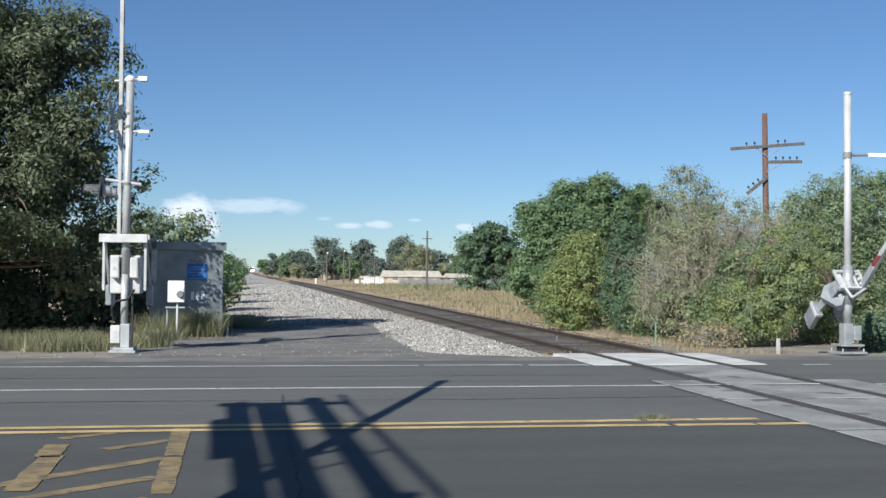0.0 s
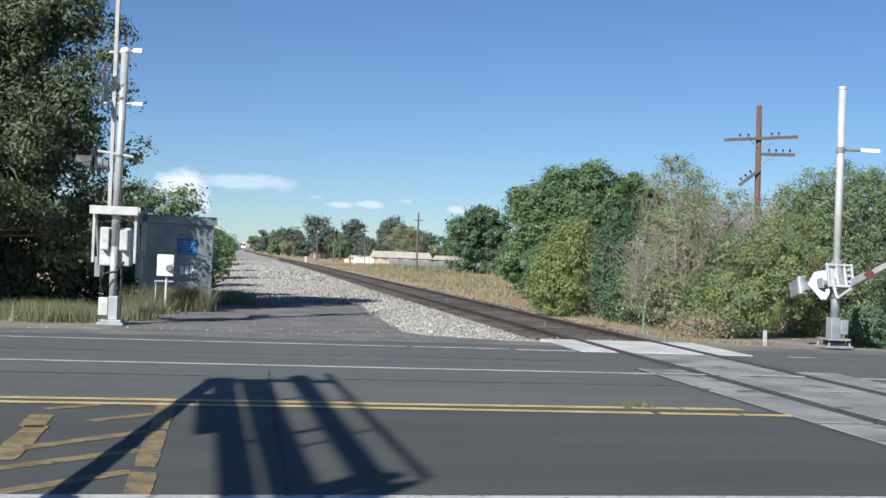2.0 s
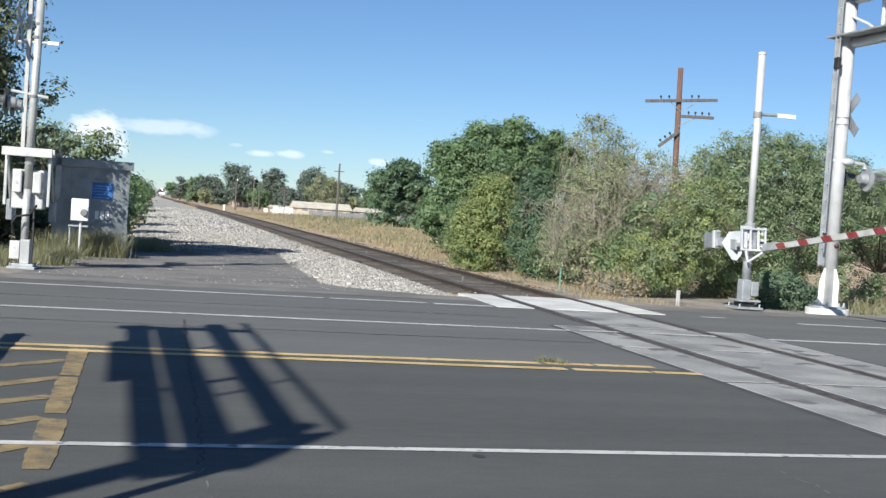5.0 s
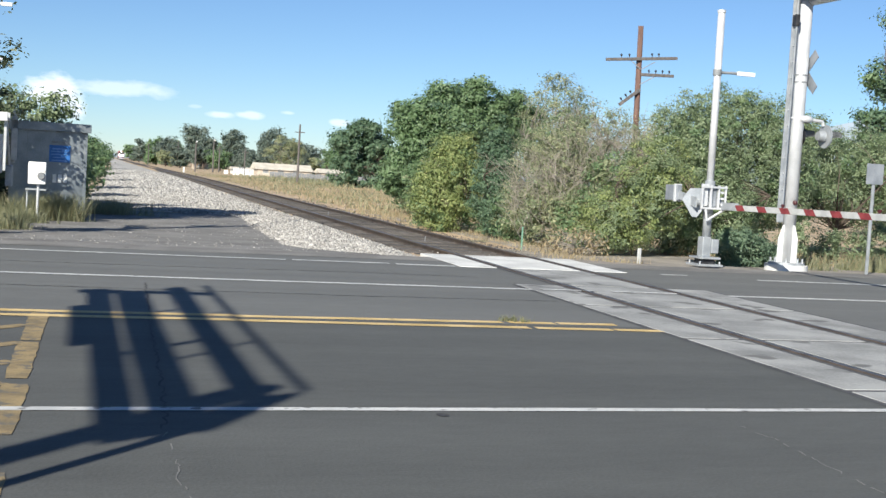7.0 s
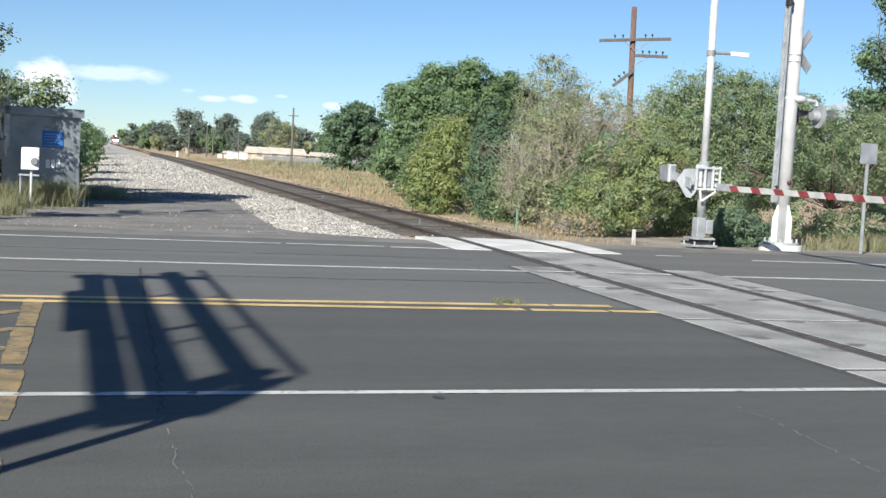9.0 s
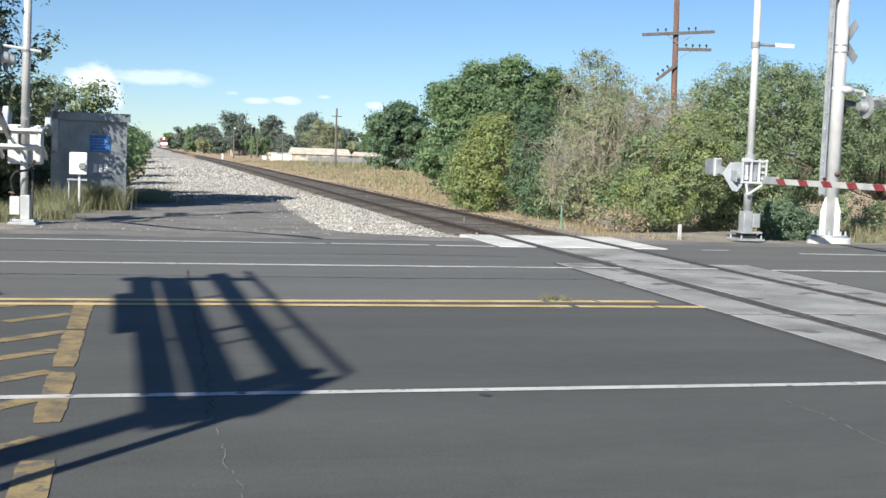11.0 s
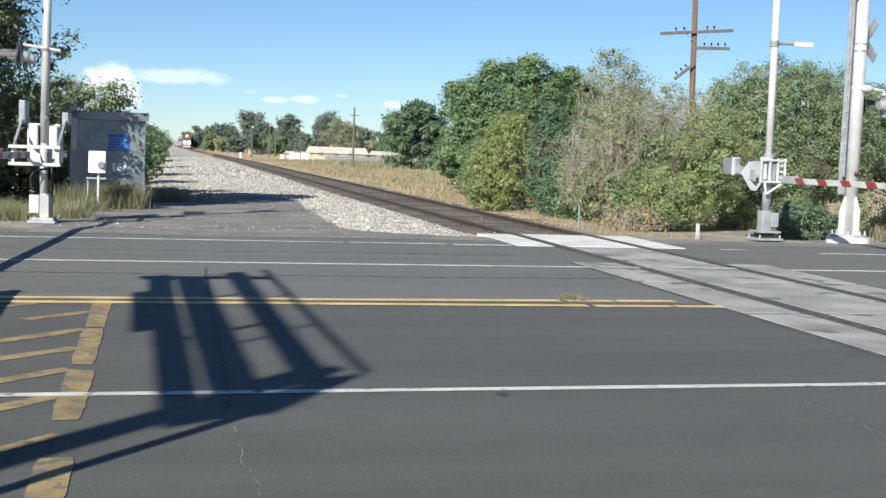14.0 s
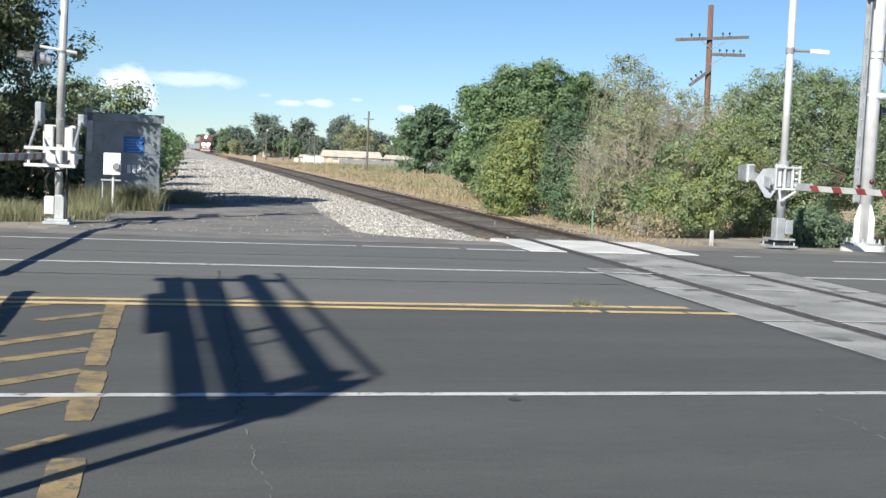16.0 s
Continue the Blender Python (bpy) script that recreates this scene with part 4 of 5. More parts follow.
for z in (-0.02, 0.1, 0.22):
    part("bolt", rod((0.16, -0.2, z), (0.16, -0.16, z), 0.028, seg=8), SILVER, east_turn)
part("bracket_plate", box(-0.24, -0.09, -0.06, -0.1, -0.05, 0.38, 0.01), SILVER, east_turn)
bm = rod((-0.12, -0.14, -0.34), (0.24, -0.14, -0.11), 0.026, seg=8)
rod((-0.12, -0.14, -0.34), (-0.17, -0.14, -0.1), 0.026, seg=8, bm=bm)
part("brace", bm, SILVER, east_turn)
for x in (-0.3, 0.22):
    part("weight_arm", plate([(0.0, -0.1), (0.0, 0.1), (-0.85, 0.24), (-0.85, 0.08)], 0.03, pose(x, 0.0, 0, 0, 0, -90)), SILVER_DULL, east_turn)
part("counterweight", box(-0.36, 0.75, 0.02, -0.24, 1.25, 0.34, 0.015), STEEL, east_turn, "dull grey counterweight plates")
part("counterweight_band", box(-0.375, 0.78, 0.0, -0.225, 0.86, 0.36, 0.008), SILVER, east_turn)
part("counterweight", box(0.16, 0.7, 0.02, 0.28, 1.0, 0.3, 0.015), SILVER_DULL, east_turn, "dull grey counterweight plates")

# the gate on the near side of the signal hut
west = empty("crossing_gate", pose(-1.70, 24.0, -0.10, 0, 0, -5), "white crossing gate with lowered boom beside a hut", "crossing gate", "crossing gates")
base_stack(west, 0.5, [(0.50, 0.05, SILVER_DULL), (0.40, 0.05, SILVER_DULL)])
part("junction_box", box(-0.05, -0.13, 0.1, 0.12, 0.12, 0.55, 0.012), MAST_GREY, west)
part("side_box", box(-0.24, -0.12, 0.18, -0.06, 0.08, 0.52, 0.012), DULL_SHADED_WHITE, west)
part("lower_mast", rod((0, 0, 0.5), (0, 0, 1.5), 0.07, seg=18), MAST_GREY, west, smooth=True)
part("mast", rod((0, 0, 1.5), (0.05, 0, 5.2), 0.076, seg=24), MAST_GREY, west, smooth=True)
for z in (1.95, 3.2, 4.3, 4.55):
    part("mast_clamp", rod((0.02, 0, z), (0.02, 0, z + 0.05), 0.085, seg=18), GREY, west)
part("mast_head", ball((0.05, 0, 5.24), 0.1, (1, 1, 0.8)), WHITE_PAINT, west, smooth=True)
part("head_bar", pipe([(-0.25, 0, 5.2), (0.32, 0, 5.26)], 0.022), SILVER, west)
part("head_lamp", box(0.2, -0.06, 5.2, 0.38, 0.06, 5.3, 0.02), WHITE_PAINT, west)
part("lamp_bar", pipe([(-0.36, 0, 4.22), (0.36, 0, 4.24)], 0.025), SILVER, west)
part("lamp_sign", box(0.22, -0.03, 4.2, 0.42, 0.03, 4.27, 0.01), WHITE_PAINT, west)
crossbuck(west, (-0.28, 0, 4.5), -1)
part("flasher_bar", pipe([(-0.38, -0.05, 3.3), (0.28, 0, 3.22)], 0.03), SILVER, west)
flasher(west, (-0.42, -0.15, 3.08), -1)
flasher(west, (-0.42, 0.5, 3.08), -1)
part("mechanism", box(-0.32, 0.08, 1.12, 0.28, 0.5, 1.86, 0.03), DULL_SHADED_WHITE, west, "white gate mechanism case")
part("mechanism_side", box(-0.26, -0.12, 1.42, -0.09, 0.1, 1.84, 0.03), DULL_SHADED_WHITE, west)
part("mechanism_side", box(0.1, -0.1, 1.42, 0.26, 0.1, 1.82, 0.03), DULL_SHADED_WHITE, west)
part("conduit", pipe([(0.2, -0.1, 1.2), (0.1, -0.22, 1.02), (-0.12, -0.26, 0.98), (-0.2, -0.24, 0.85), (-0.17, -0.14, 0.6)], 0.022), BLACK, west, "looped black cable")
part("conduit", pipe([(0.15, -0.05, 1.1), (0.17, -0.1, 0.6), (0.16, -0.12, 0.05)], 0.02), BLACK, west)
west_turn = new("boom_assembly")
west_turn.parent = west
west_turn.location = (0, 0, 1.28)
striped_arm(west_turn, 12.0, 0.95, 0.0).location = (-0.12, 0, 0)
for z in (-0.17, 0.14):
    part("frame_bar", box(-0.46, -0.98, z - 0.03, 0.44, -0.82, z + 0.03, 0.008), DULL_SHADED_WHITE, west_turn)
for x in (-0.42, 0.36):
    part("frame_post", box(x, -0.9, -0.17, x + 0.05, -0.86, 0.16, 0.005), MAST_GREY, west_turn)
    part("frame_arm", box(x, -0.88, -0.04, x + 0.05, 0.1, 0.04, 0.006), MAST_GREY, west_turn)
    part("weight_rod", rod((x + 0.02, -0.82, 0.14), (x + 0.02, 0.04, 0.66), 0.026, seg=8), SILVER_DULL, west_turn)
    part("counterweight", box(x - 0.04, 0.0, 0.56, x + 0.08, 0.4, 1.0 if x < 0 else 0.8, 0.02), STEEL, west_turn, "grey counterweight")

# cantilever signal beyond the track
def cantilever(name, m, way, label, length, lower, upper, rail_z, top):
    """Mast with a two-chord arm along way * y, walkway, posts and handrail."""
    c = empty(name, m, label, "crossing signal")
    part("footing", rod((0, 0, -0.12), (0, 0, 0.1), 0.43, seg=32), CONCRETE, c, "round pale concrete footing")
    part("base_plate", rod((0, 0, 0.1), (0, 0, 0.15), 0.36, seg=28), SILVER_DULL, c)
    for k in range(8):
        a = math.pi * k / 4 + 0.2
        part("bolt", rod((0.31 * math.cos(a), 0.31 * math.sin(a), 0.15), (0.31 * math.cos(a), 0.31 * math.sin(a), 0.23), 0.022, seg=6), SILVER_DULL, c)
    for k in range(4):
        part("gusset", plate([(0.1, 0.15), (0.26, 0.15), (0.26, 0.62), (0.15, 0.9), (0.1, 0.9)], 0.03, pose(0, 0, 0, 0, 0, 90 * k + 12)), WHITE_PAINT, c)
    part("mast", rod((0, 0, 0.12), (0, 0, top), 0.135, 0.125, 28), SILVER, c, smooth=True)
    part("mast_top", ball((0, 0, top + 0.12), 0.12), SILVER, c, smooth=True)
    for z in (3.78, 3.92):
        part("mast_band", rod((0, 0, z), (0, 0, z + 0.02), 0.142, seg=24), GREY, c)
    return c


right = cantilever("cantilever_signal", pose(13.85, 21.6, 0.0, 0, 0.2, 0), -1, "tall silver cantilever signal mast on concrete footing", 7.5, 5.4, 6.3, 6.6, 6.75)
part("ladder_rail", box(-0.31, -0.03, 0.95, -0.16, 0.0, 6.3, 0.004), SILVER_DULL, right, "flat grey ladder guard on the mast")
part("ladder_rail", box(-0.3, -0.16, 1.2, -0.27, -0.13, 6.3, 0.004), SILVER_DULL, right)
for k in range(16):
    part("rung", rod((-0.285, -0.15, 1.3 + 0.32 * k), (-0.25, -0.02, 1.3 + 0.32 * k), 0.014, seg=6), SILVER, right)
part("ladder_box", box(-0.33, -0.2, 4.88, -0.25, -0.05, 5.1, 0.01), BLACK, right)
crossbuck(right, (0.17, 0.17, 4.0), 1)
part("crossbuck_bracket", box(0.1, 0.04, 3.75, 0.17, 0.17, 4.2, 0.01), SILVER, right)
part("flasher_bar", pipe([(-0.2, 0, 3.06), (0.2, 0, 3.06), (0.58, 0, 3.04), (0.6, 0, 2.95)], 0.035), SILVER, right)
part("flasher_knuckle", ball((0.12, -0.12, 3.05), 0.1, (1.6, 1, 0.8)), SILVER, right, smooth=True)
flasher(right, (0.62, -0.05, 2.74), 1, material=SILVER_DULL)
flasher(right, (0.22, 0.28, 2.74), 1)
# small dark red lamp beside the ladder, a plain unlit ball
part("red_lamp", ball((0.0, -0.15, 1.36), 0.05), DARK_RED, right)
for z in (5.42, 6.3):
    part("arm_tube", rod((0.06, 0, z), (0.06, -7.4, z), 0.1, seg=20), SILVER, right, smooth=True)
    part("walkway", box(-0.32, -7.4, z + 0.1, 0.2, 0.3, z + 0.14, 0.006), SILVER_DULL, right, "flat grey walkway grating")
for y in (-0.9, -2.6, -4.3, -6.0, -7.2):
    part("arm_post", rod((0.14, y, 5.5), (0.14, y, 6.3), 0.045, seg=12), SILVER, right)
part("arm_brace", pipe([(-0.05, -0.1, 5.95), (0.1, -0.5, 5.75), (0.12, -0.9, 5.5)], 0.03), SILVER, right)

# its twin on the camera's side, seen by its shadow on the road
near = cantilever("cantilever_signal", pose(-5.75, -0.45, 0.0), 1, "tall silver cantilever signal mast over the near lanes", 7.5, 5.4, 6.2, 6.6, 6.15)
part("arm_tube", rod((0, -0.2, 5.42), (0, 7.0, 5.42), 0.088, seg=20), SILVER, near)
part("walkway", box(-0.12, -0.4, 5.68, 0.17, 6.6, 5.73), SILVER_DULL, near)
part("arm_tube", rod((0, -0.2, 6.2), (0, 6.4, 6.2), 0.085, seg=20), SILVER, near)
part("handrail", rod((0, -0.4, 6.54), (0, 6.3, 6.54), 0.028, seg=10), SILVER, near)
for y, z0, z1, r in ((2.4, 5.4, 6.15, 0.045), (4.5, 5.7, 6.2, 0.035), (0.2, 5.7, 6.2, 0.055), (1.74, 5.7, 6.2, 0.028), (1.85, 6.2, 6.54, 0.026), (3.87, 6.2, 6.54, 0.026), (5.6, 6.2, 6.54, 0.026)):
    part("arm_post", rod((0, y, z0), (0, y, z1), r, seg=10), SILVER, near)
part("end_bar", box(-0.12, 6.75, 5.34, 0.38, 7.05, 5.4), SILVER, near)
part("end_bar", box(-0.38, 5.75, 6.17, 0.36, 6.0, 6.22), SILVER, near)
part("gusset", plate([(-0.3, 5.32), (-0.46, 5.58), (-0.7, 5.84), (-0.6, 6.08), (-0.42, 6.5), (-0.36, 6.45), (-0.24, 6.27), (-0.24, 5.9), (0.12, 5.62), (0.2, 5.48), (-0.1, 5.4)], 0.05, pose(0, 0, 0, 0, 0, 90)), SILVER, near)
part("signal_box", box(-0.02, 3.2, 5.17, 0.06, 5.75, 5.27, 0.01), BLACK, near, "row of black signal heads under the arm")
for y in (3.6, 5.2):
    part("hanger", rod((0, y, 5.2), (0, y, 5.45), 0.03, seg=8), SILVER, near)
south = empty("crossing_gate", pose(-2.5, 2.9, 0.0), "silver crossing gate with a lowering boom", "crossing gate", "crossing gates")
base_stack(south, 0.5, [(0.5, 0.06, SILVER_DULL), (0.4, 0.1, SILVER)])
part("mast", rod((0, 0, 0.1), (0, 0, 2.95), 0.045, seg=20), SILVER, south, smooth=True)
part("mechanism", box(-0.5, -0.5, 0.95, -0.1, -0.05, 1.5, 0.02), SILVER_DULL, south)
south_turn = new("boom_assembly")
south_turn.parent = south
south_turn.matrix_basis = pose(0, 0, 1.2, 0, 0, 180)
striped_arm(south_turn, 7.8, 0.3, 0.0)
part("counterweight", box(-0.1, 0.4, -0.2, 0.1, 0.9, 0.2, 0.02), SILVER_DULL, south_turn)

# ---- the signal hut and what stands round it ----
hut = empty("signal_hut", pose(-0.68, 30.4, -0.12, 0, 0, 3), "grey aluminium railway signal hut with overhanging roof", "signal hut")
part("body", box(-0.88, 0, 0, 0.86, 2.0, 2.2, 0.01), BUNGALOW, hut)
part("roof", box(-0.95, -0.08, 2.2, 0.94, 2.1, 2.3, 0.015), BUNGALOW, hut)
part("roof_lip", box(-0.94, -0.1, 2.1, 0.94, -0.08, 2.3, 0.006), BUNGALOW, hut)
part("corner_trim", box(0.80, -0.022, 0, 0.868, 0.0, 2.2, 0.003), BUNGALOW, hut)
part("door_seam", box(-0.5, -0.012, 0.1, -0.49, 0.0, 2.05), GREY, hut)
sg = part("sign", box(0.0, -0.02, 1.37, 0.48, -0.005, 1.77, 0.003), BLUE, hut, "blue notice with pale lines of writing")
for k, (w, h) in enumerate([(0.34, 0.035), (0.4, 0.02), (0.38, 0.02), (0.3, 0.02), (0.36, 0.025)]):
    part("writing", box(0.24 - w / 2, -0.026, 1.70 - 0.07 * k - h, 0.24 + w / 2, -0.0215, 1.70 - 0.07 * k), SIGN_WHITE, sg)
for k, x in enumerate((0.1, 0.22, 0.34)):
    part("number_bar", box(x, -0.014, 0.88, x + 0.085, -0.003, 1.08, 0.003), WHITE_PAINT, hut, "white painted mark")
part("dark_writing", box(0.05, -0.014, 1.82, 0.36, -0.003, 1.86), GREY, hut)
part("conduit", rod((-0.78, -0.03, 1.3), (-0.78, -0.03, 2.5), 0.03, seg=8), SILVER_DULL, hut)
part("meter_panel", box(-0.86, -0.1, 1.35, -0.72, 0.0, 2.55, 0.01), SILVER_DULL, hut)
meter = empty("meter_box", pose(-0.88, 28.8, -0.12), "white meter box with a dark dial on posts", "meter box")
part("case", box(-0.19, -0.12, 0.86, 0.19, 0.12, 1.36, 0.02), WHITE_PAINT, meter)
part("dial", rod((0.09, -0.13, 1.05), (0.09, -0.2, 1.05), 0.085, 0.07, 20), GREY, meter, "round dark glass dial")
part("post", rod((0.03, 0, 0), (0.03, 0, 0.88), 0.03, seg=10), SILVER, meter)
part("post", rod((-0.2, 0.05, 0), (-0.2, 0.05, 0.76), 0.02, seg=8), SILVER_DULL, meter)
part("cross_strut", box(-0.24, -0.02, 0.72, 0.2, 0.05, 0.76, 0.004), SILVER_DULL, meter)

# small posts
sp = empty("road_sign", pose(15.55, 21.3, -0.05), "grey back of a road sign on a steel post", "road sign")
part("post", box(-0.03, -0.02, 0, 0.03, 0.02, 2.3, 0.004), SILVER_DULL, sp)
part("panel", box(-0.2, -0.035, 1.88, 0.2, -0.02, 2.3, 0.004), STEEL, sp, "bare grey metal sign back")
mk = empty("marker_post", pose(11.0, 22.5, -0.08), "short white marker post beside the road", "marker post")
part("post", box(-0.04, -0.02, 0, 0.04, 0.02, 0.33, 0.012), BOOM_WHITE, mk)
gp = empty("marker_stake", pose(9.75, 26.0, -0.12), "thin green steel stake beside the track", "stake")
part("post", box(-0.015, -0.015, 0, 0.015, 0.015, 0.55, 0.003), mat("green_paint", (0.12, 0.25, 0.18), (0.2, 0.35, 0.26), 6), gp)
for y in (27.5, 41.0):
    w = empty("rail_marker", pose(track_x(y) + 0.05, y, -0.1), "small pale stake between the rails", "stake")
    part("post", box(-0.01, -0.01, 0, 0.01, 0.01, 0.13, 0.003), GREY, w)


# ---- grasses and weeds ----
def blades(name, n, place, height, material, label, seed, lean=0.35, width=0.007):
    r = np.random.RandomState(seed)
    P = np.array([place(r) for _ in range(n)])
    h = height * (0.4 + 0.8 * r.rand(n))[:, None]
    a = r.rand(n) * 6.283
    side = np.stack([np.cos(a), np.sin(a), 0 * a], 1) * width * (0.6 + r.rand(n))[:, None]
    tip = P + np.concatenate([r.randn(n, 2) * lean * h, h], 1)
    V = np.stack([P - side, P + side, tip], 1).reshape(-1, 3)
    return tagged(raw_mesh(name, V, np.arange(3 * n).reshape(-1, 3), material), label, "grass", kind="stuff")


def tufts(spots, z=None):
    """Places blades in tufts (x, y, radius)."""
    def place(r):
        x, y, w = spots[r.randint(len(spots))]
        x, y = x + r.randn() * w, y + r.randn() * w * 0.6
        return x, y, (ground_z(x, y) if z is None else z)
    return place


rg = random.Random(4)
blades("weeds", 14000, tufts([(rg.uniform(-7, -2.2), rg.uniform(24.3, 26.6), 0.3) for _ in range(40)] + [(rg.uniform(-1.5, -1.0), rg.uniform(25.5, 29), 0.22) for _ in range(8)]), 0.36, WEED, "tall dry green-brown weeds round the gate", 1)
blades("weeds", 3500, tufts([(-0.75 + 0.16 * k, 29.7 + rg.uniform(-0.3, 0.2), 0.16) for k in range(5)] + [(-1.4, 29.0, 0.2)]), 0.62, WEED, "feathery weeds in front of the hut", 2)
blades("weeds", 1500, tufts([(rg.uniform(0.3, 1.8), rg.uniform(33.5, 37), 0.25) for _ in range(12)]), 0.4, WEED, "low weeds beside the hut", 3)
blades("dry_grass", 4000, tufts([(track_x(y0) + 2.4 + rg.uniform(-0.3, 0.8), y0, 0.3) for y0 in [22.5 + 0.35 * k for k in range(70)]]), 0.15, STRAW, "short straw-coloured grass beside the track", 4)
blades("weeds", 2600, lambda r: (19 + 20 * r.rand(), 105 + 55 * r.rand(), -0.13), 0.5, WEED, "grey-green weeds before the fence", 9, width=0.05)
weed_spots = [(track_x(y0) + 3 + rg.uniform(0.0, 0.1) * y0, y0, 0.5 + y0 * 0.006) for y0 in [44 + 1.3 * k for k in range(85)]]
blades("weeds", 6000, tufts(weed_spots), 0.24, WEED, "scattered grey-green weeds in the dry grass", 19, width=0.025)
straw_spots = [(track_x(y0) + 2.8 + rg.uniform(0.0, 0.13) * y0, y0, 0.4 + y0 * 0.008) for y0 in [41 + 0.9 * k for k in range(120)]]
blades("dry_grass", 9000, tufts(straw_spots), 0.2, STRAW, "patches of uneven straw-coloured grass", 20, width=0.02)
blades("dry_grass", 9000, lambda r: (lambda y: (track_x(y) + 2.4 + (0.12 * y) * r.rand(), y, -0.13))(42 + 160 * r.rand() ** 1.5), 0.16, STRAW, "dry pale grass along the railway", 5, width=0.03)
blades("weeds", 2500, tufts([(rg.uniform(14.6, 19), rg.uniform(22.6, 24.5), 0.2) for _ in range(22)]), 0.35, WEED, "low weeds beside the road sign", 10)
blades("dry_grass", 3000, lambda r: (14 + 14 * r.rand(), 23.5 + 6 * r.rand(), -0.12), 0.3, STRAW, "dry yellow grass behind the signal", 6, width=0.012)
blades("road_weed", 140, tufts([(4.4, 11.85, 0.04), (4.5, 11.8, 0.05), (4.32, 11.88, 0.04)], 0.0), 0.07, WEED, "small green weed in a road crack", 7, width=0.006)


# ---- the distance ----
def far_tree(x, y, h, w, seed, material, label="distant rounded green tree"):
    r = random.Random(seed)
    blobs = [(x + r.uniform(-.4, .4) * w, y + r.uniform(-.4, .4) * w, h * r.uniform(0.2, 0.72), w * r.uniform(0.4, 0.75), w * 0.6, h * r.uniform(0.22, 0.38)) for _ in range(6)]
    return tree("distant_tree", label, "tree", (x, y, -0.12), lobed(blobs, 4, seed, 0.5), 4200, 0.012 * h + y * 0.0006, material, seed, r0=0.04 * h, clump=0.1 * h, tips=14, group="distant trees", clumps=170)


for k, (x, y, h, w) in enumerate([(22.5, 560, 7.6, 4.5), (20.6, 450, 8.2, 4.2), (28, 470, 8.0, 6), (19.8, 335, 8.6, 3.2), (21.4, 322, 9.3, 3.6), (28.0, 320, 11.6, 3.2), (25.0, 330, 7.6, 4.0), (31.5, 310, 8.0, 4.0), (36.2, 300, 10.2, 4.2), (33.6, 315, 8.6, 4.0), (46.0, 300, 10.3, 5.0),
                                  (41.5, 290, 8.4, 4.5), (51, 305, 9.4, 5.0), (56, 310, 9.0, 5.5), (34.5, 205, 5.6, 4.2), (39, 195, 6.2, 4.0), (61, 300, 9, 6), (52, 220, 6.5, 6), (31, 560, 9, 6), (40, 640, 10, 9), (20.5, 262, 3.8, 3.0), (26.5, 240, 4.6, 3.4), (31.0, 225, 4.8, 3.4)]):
    far_tree(x, y, h, w, 100 + k, HAZY_LEAF if k % 3 else LEAF_GREEN)
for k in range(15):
    far_tree(18.5 + 2.9 * k, 278 + 30 * math.sin(k * 2.1), 4.3 + 1.2 * math.sin(k * 1.3), 3.6, 170 + k, HAZY_LEAF if k % 4 else LEAF_OLIVE, "low distant green scrub tree")
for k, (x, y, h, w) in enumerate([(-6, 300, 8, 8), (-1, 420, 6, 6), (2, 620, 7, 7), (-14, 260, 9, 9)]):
    far_tree(x, y, h, w, 140 + k, HAZY_LEAF)
tree("bare_tree", "distant pale tree with thin leaves", "tree", (31.2, 190, -0.12), [(31.0, 190, 4.4, 2.3, 2.0, 2.0), (32.4, 190, 3.8, 2.0, 2, 1.8), (29.6, 190, 3.4, 1.8, 1.8, 1.6)], 5200, 0.13, LEAF_OLIVE, 160, r0=0.2, clump=0.6, bark=DEAD_WOOD, tips=120)


def house(name, x0, x1, y, wall_h, roof_h, depth, label, roof_mat, wall_mat):
    h = empty(name, pose(x0, y, -0.12), label, "house", "distant houses")
    w = x1 - x0
    part("wall", box(0, 0, 0, w, depth, wall_h, 0.02), wall_mat, h)
    bm = bmesh.new()
    pr = [(-0.25, wall_h), (depth + 0.25, wall_h), (depth / 2, wall_h + roof_h)]
    a = [bm.verts.new((-0.3, y_, z_)) for y_, z_ in pr]
    b = [bm.verts.new((w + 0.3, y_, z_)) for y_, z_ in pr]
    bm.faces.new(a)
    bm.faces.new(b[::-1])
    for i in range(3):
        j = (i + 1) % 3
        bm.faces.new((a[i], b[i], b[j], a[j]))
    bmesh.ops.recalc_face_normals(bm, faces=bm.faces[:])
    part("roof", bm, roof_mat, h, "pale low-pitched roof")
    for k in range(int(w / 2.2)):
        wd = part("window", box(0.8 + 2.2 * k, -0.03, 0.5, 1.6 + 2.2 * k, 0.0, 1.1), GREY, h)
        part("window_frame", box(0.76 + 2.2 * k, -0.05, 0.44, 1.64 + 2.2 * k, -0.03, 0.5), WHITE_PAINT, wd)
    return h


TAN_WALL = mat("tan_stucco", (0.42, 0.36, 0.29), (0.55, 0.48, 0.4), 2, 0.9, 0.2, 20)
PALE_ROOF = mat("pale_metal_roof", (0.5, 0.46, 0.38), (0.64, 0.59, 0.5), 1.0, 0.6, 0.1, 12)
house("long_house", 25.0, 33.0, 178, 1.0, 0.95, 6, "long low tan house with a pale roof", PALE_ROOF, TAN_WALL)
house("small_house", 35.2, 39.2, 182, 0.95, 0.65, 5, "small tan house among trees", PALE_ROOF, TAN_WALL)
house("shed", 22.5, 25.6, 186, 0.75, 0.35, 4, "white shed with a flat roof", PALE_ROOF, WHITE_PAINT)
house("far_shed", 22.7, 25.6, 255, 1.6, 0.6, 5, "distant dull tan shed", TAN_WALL, TAN_WALL)
fence = empty("board_fence", pose(20.3, 168, -0.12), "white slatted fence before the houses", "fence")
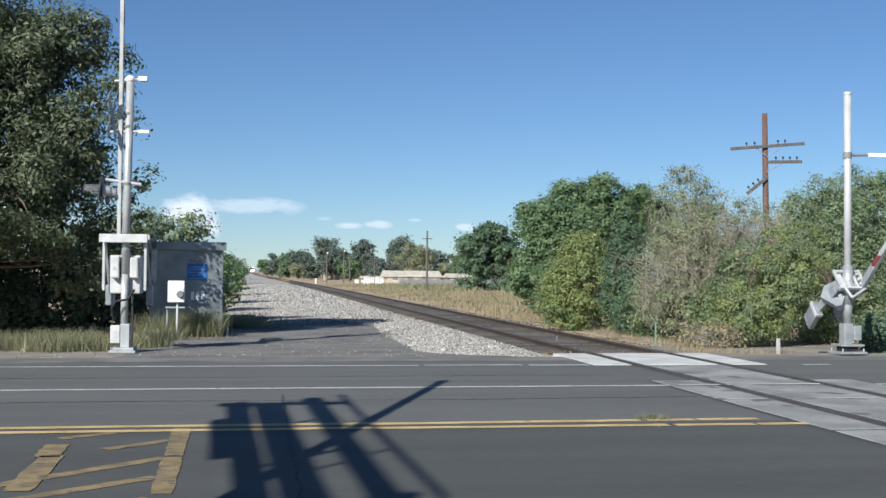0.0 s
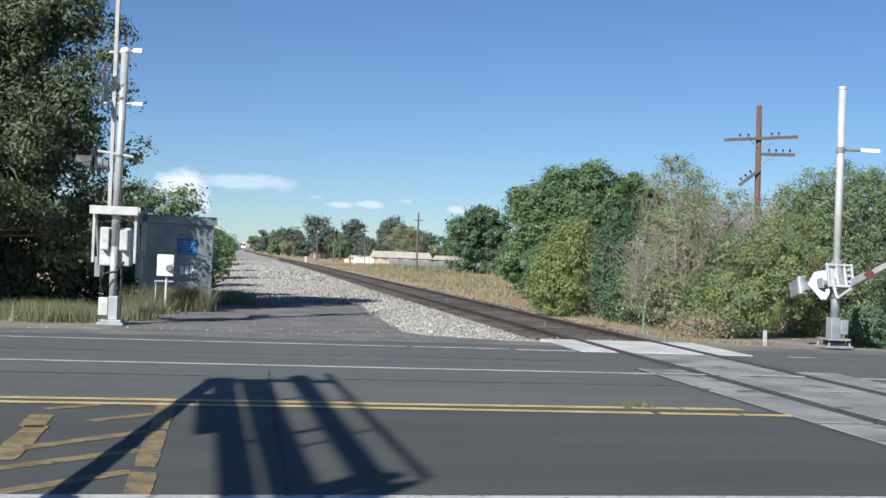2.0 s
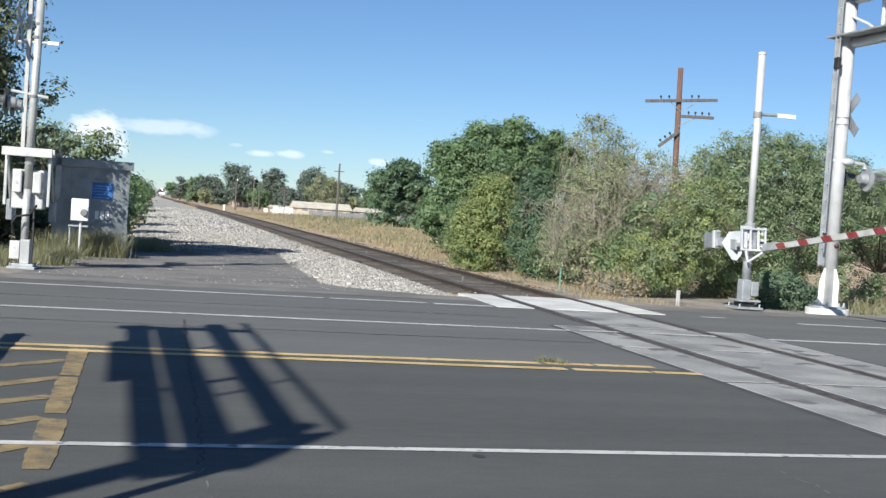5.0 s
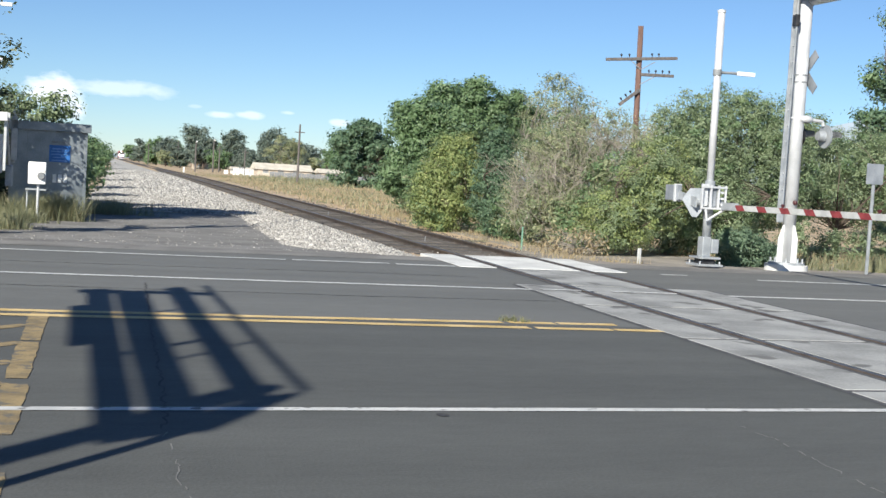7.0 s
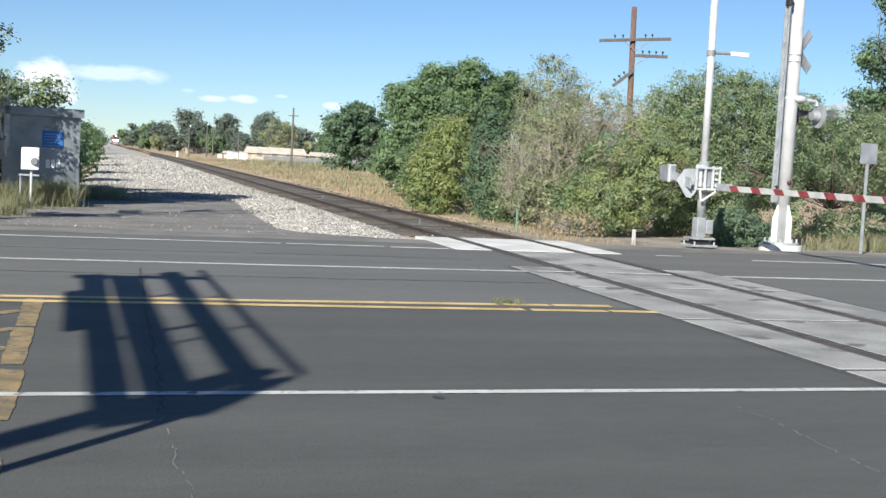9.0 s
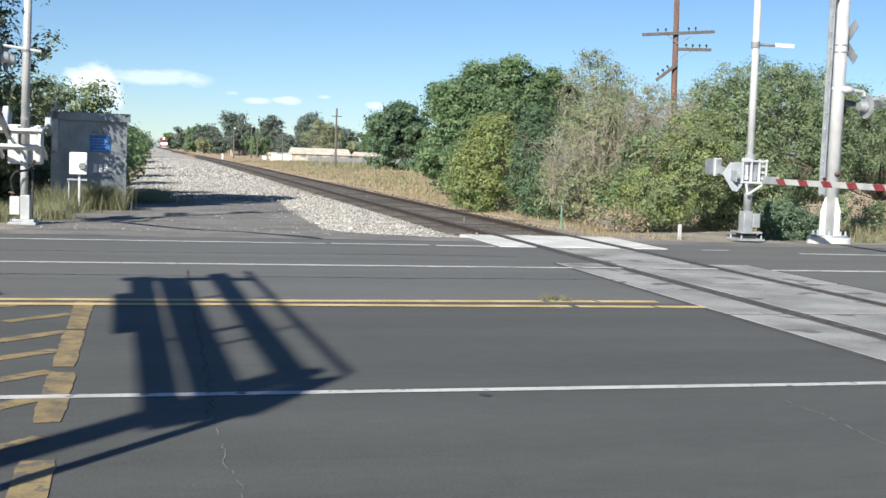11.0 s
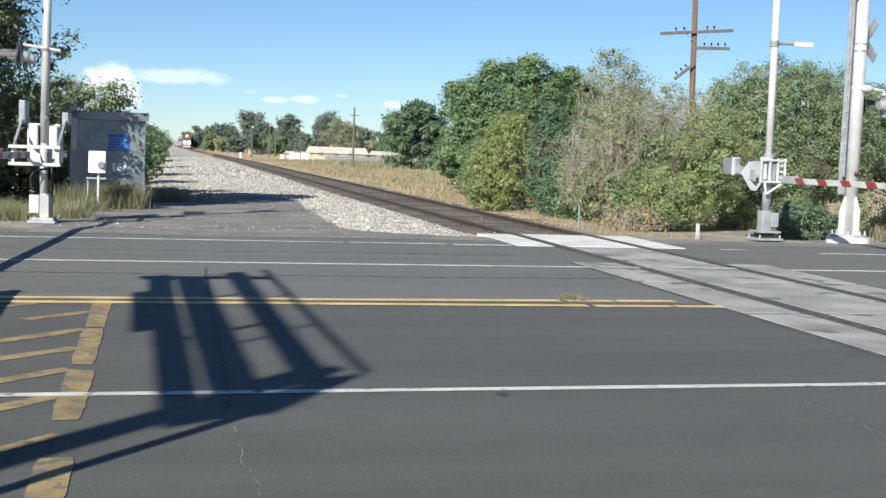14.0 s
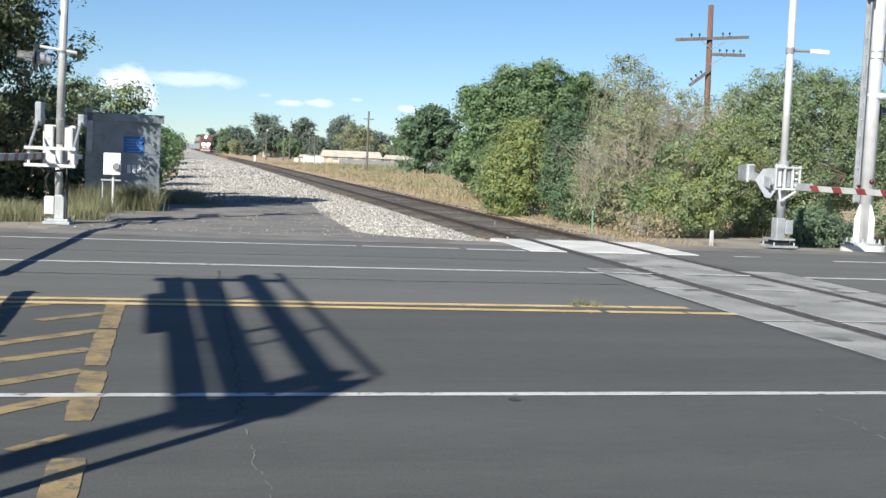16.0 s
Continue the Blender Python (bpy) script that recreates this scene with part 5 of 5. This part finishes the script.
for k in range(9):
    part("slat", box(0.32 * k, 0, 0, 0.32 * k + 0.2, 0.05, 0.95), WHITE_PAINT, fence)
fence = empty("dark_fence", pose(25.0, 166, -0.12), "dark grey weathered board fence", "fence")
for k in range(60):
    part("board", box(0.34 * k, 0, 0, 0.34 * k + 0.31, 0.05, 0.78 + 0.06 * math.sin(k * 1.7)), GREY, fence)
for k, (x, y, h) in enumerate([(20.5, 118, 5.77), (21.6, 284, 6.16), (16.4, 182, 4.45), (19.8, 190, 4.95), (21.6, 198, 4.2), (24.0, 185, 3.9), (15.9, 300, 5.2)]):
    p = empty("line_pole", pose(x, y, -0.12), "plain weathered wooden line pole", "utility pole", "line poles")
    part("pole", rod((0, 0, 0), (0, 0, h), 0.12, 0.08, 10), LINE_WOOD, p)
    if k in (1, 2, 3):
        part("lamp", ball((0.1, -0.1, h), 0.13, (1, 1, 1.2), 1), WHITE_PAINT, p, "pale lamp head")
    if k in (0, 4, 5):
        part("crossarm", box(-0.5, -0.14, h * 0.86, 0.5, -0.06, h * 0.86 + 0.08, 0.008), LINE_WOOD, p)
for x, y, w, h in ((13.4, 165, 0.1, 0.75), (20.7, 180, 0.3, 0.55)):
    p = empty("marker_post", pose(x, y, -0.12), "short white trackside marker post", "marker post", "trackside posts")
    part("post", box(-w, -0.1, 0, w, 0.1, h, 0.02), WHITE_PAINT, p)
# low hills on the horizon; the blue-grey colour stands in for haze
HAZY_HILL = mat("hazy_far_hill", (0.22, 0.27, 0.33), (0.26, 0.31, 0.36), 0.004, 0.95, 0.0, 0.02)
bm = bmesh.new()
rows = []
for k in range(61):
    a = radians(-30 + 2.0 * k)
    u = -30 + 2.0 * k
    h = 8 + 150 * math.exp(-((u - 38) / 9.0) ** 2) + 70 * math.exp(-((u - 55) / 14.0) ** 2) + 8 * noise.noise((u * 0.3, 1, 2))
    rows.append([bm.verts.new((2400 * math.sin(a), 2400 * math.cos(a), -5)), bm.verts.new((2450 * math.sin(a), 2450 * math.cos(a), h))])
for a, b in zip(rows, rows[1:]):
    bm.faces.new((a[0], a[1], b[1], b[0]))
tagged(link("backdrop_hills", bm, HAZY_HILL), "low hills on the horizon, coloured blue-grey for haze", kind="structure")

# ---- the train ----
GLOW = bpy.data.materials.new("headlight_glow")
GLOW.use_nodes = True
GLOW.node_tree.nodes["Principled BSDF"].inputs["Emission Color"].default_value = (1, 0.95, 0.85, 1)
GLOW.node_tree.nodes["Principled BSDF"].inputs["Emission Strength"].default_value = 14.0
TRAIN_RED = mat("train_red", (0.13, 0.025, 0.03), (0.2, 0.04, 0.045), 1, 0.4, 0.05, 20)
train = empty("passenger_train", None, "red and white diesel locomotive pulling pale carriages", "train")
nose = [(0.0, 0.5), (0.0, 2.0), (1.1, 2.6), (1.7, 4.2), (2.4, 4.6), (17.5, 4.6), (17.5, 0.5)]
body = part("locomotive", plate([(-x, z) for x, z in nose], 3.0, pose(0, 0, 0, 0, 0, -90)), TRAIN_RED, train, "red locomotive body")
part("nose_panel", box(-1.1, -0.06, 0.95, 1.1, -0.01, 1.5, 0.02), SILVER_DULL, body, "grey nose panel")
part("windscreen", plate([(-1.25, 0.0), (1.25, 0.0), (1.15, 1.3), (-1.15, 1.3)], 0.05, pose(0, 1.16, 2.78, -22, 0, 0)), BLACK, body)
part("plough", box(-1.4, -0.3, 0.15, 1.4, 0.4, 0.7, 0.1), SILVER_DULL, body)
for x in (-0.75, 0.75):
    part("headlight", rod((x, -0.2, 2.15), (x, 0.3, 2.15), 0.42, seg=16), GLOW, body, "bright headlight")
part("headlight", rod((0, 1.2, 4.35), (0, 2.0, 4.35), 0.25, seg=16), GLOW, body, "bright headlight")
for k in range(5):
    y0 = 18.5 + 26.5 * k
    car = part("carriage", box(-1.5, y0, 0.6, 1.5, y0 + 25.6, 4.7, 0.3), SILVER_DULL, train, "pale passenger carriage")
    part("window_band", box(-1.52, y0 + 1, 2.6, 1.52, y0 + 24.6, 3.4), BLACK, car)
    for yy in (3.5, 22):
        part("bogie", box(-1.2, y0 + yy - 1.6, 0.02, 1.2, y0 + yy + 1.6, 0.75, 0.1), BLACK, car)
for yy in (3.5, 14):
    part("bogie", box(-1.2, yy - 1.8, 0.02, 1.2, yy + 1.8, 0.8, 0.1), BLACK, body)


# ---- what moves ----
def motions():
    walk(east_turn, [(t, pose(0, -0.05, 1.25, -a)) for t, a in
                     ((0, 42), (0.5, 35), (1, 27), (1.5, 21), (2, 17.5), (2.5, 15), (3, 13), (3.5, 11.5), (4, 10.5), (4.5, 9), (5.5, 5), (6.5, 1.5), (7, 0.5), (8, 0), (16, 0))])
    walk(west_turn, [(t, pose(0, 0, 1.28, -a)) for t, a in
                     ((0, 90), (7.0, 90), (8.0, 82), (9.0, 68), (9.5, 56), (10, 43), (10.5, 31), (11, 21), (11.5, 12.5), (12, 6.5), (12.5, 3), (13, 1), (13.5, 0), (16, 0))])
    walk(south_turn, [(t, pose(0, 0, 1.2, 0, 0, 180) @ pose(0, 0, 0, -a)) for t, a in
                      ((0, 29.6), (0.5, 26), (1, 22), (1.5, 17), (2, 9), (2.5, 7.2), (3, 5.3), (3.5, 4.3), (4.5, 2.5), (7, 0), (16, 0))])
    walk(train, [(t, pose(track_x(940 - 36 * t), 940 - 36 * t, 0.03, 0, 0, -1.2)) for t in range(17)])


motions()
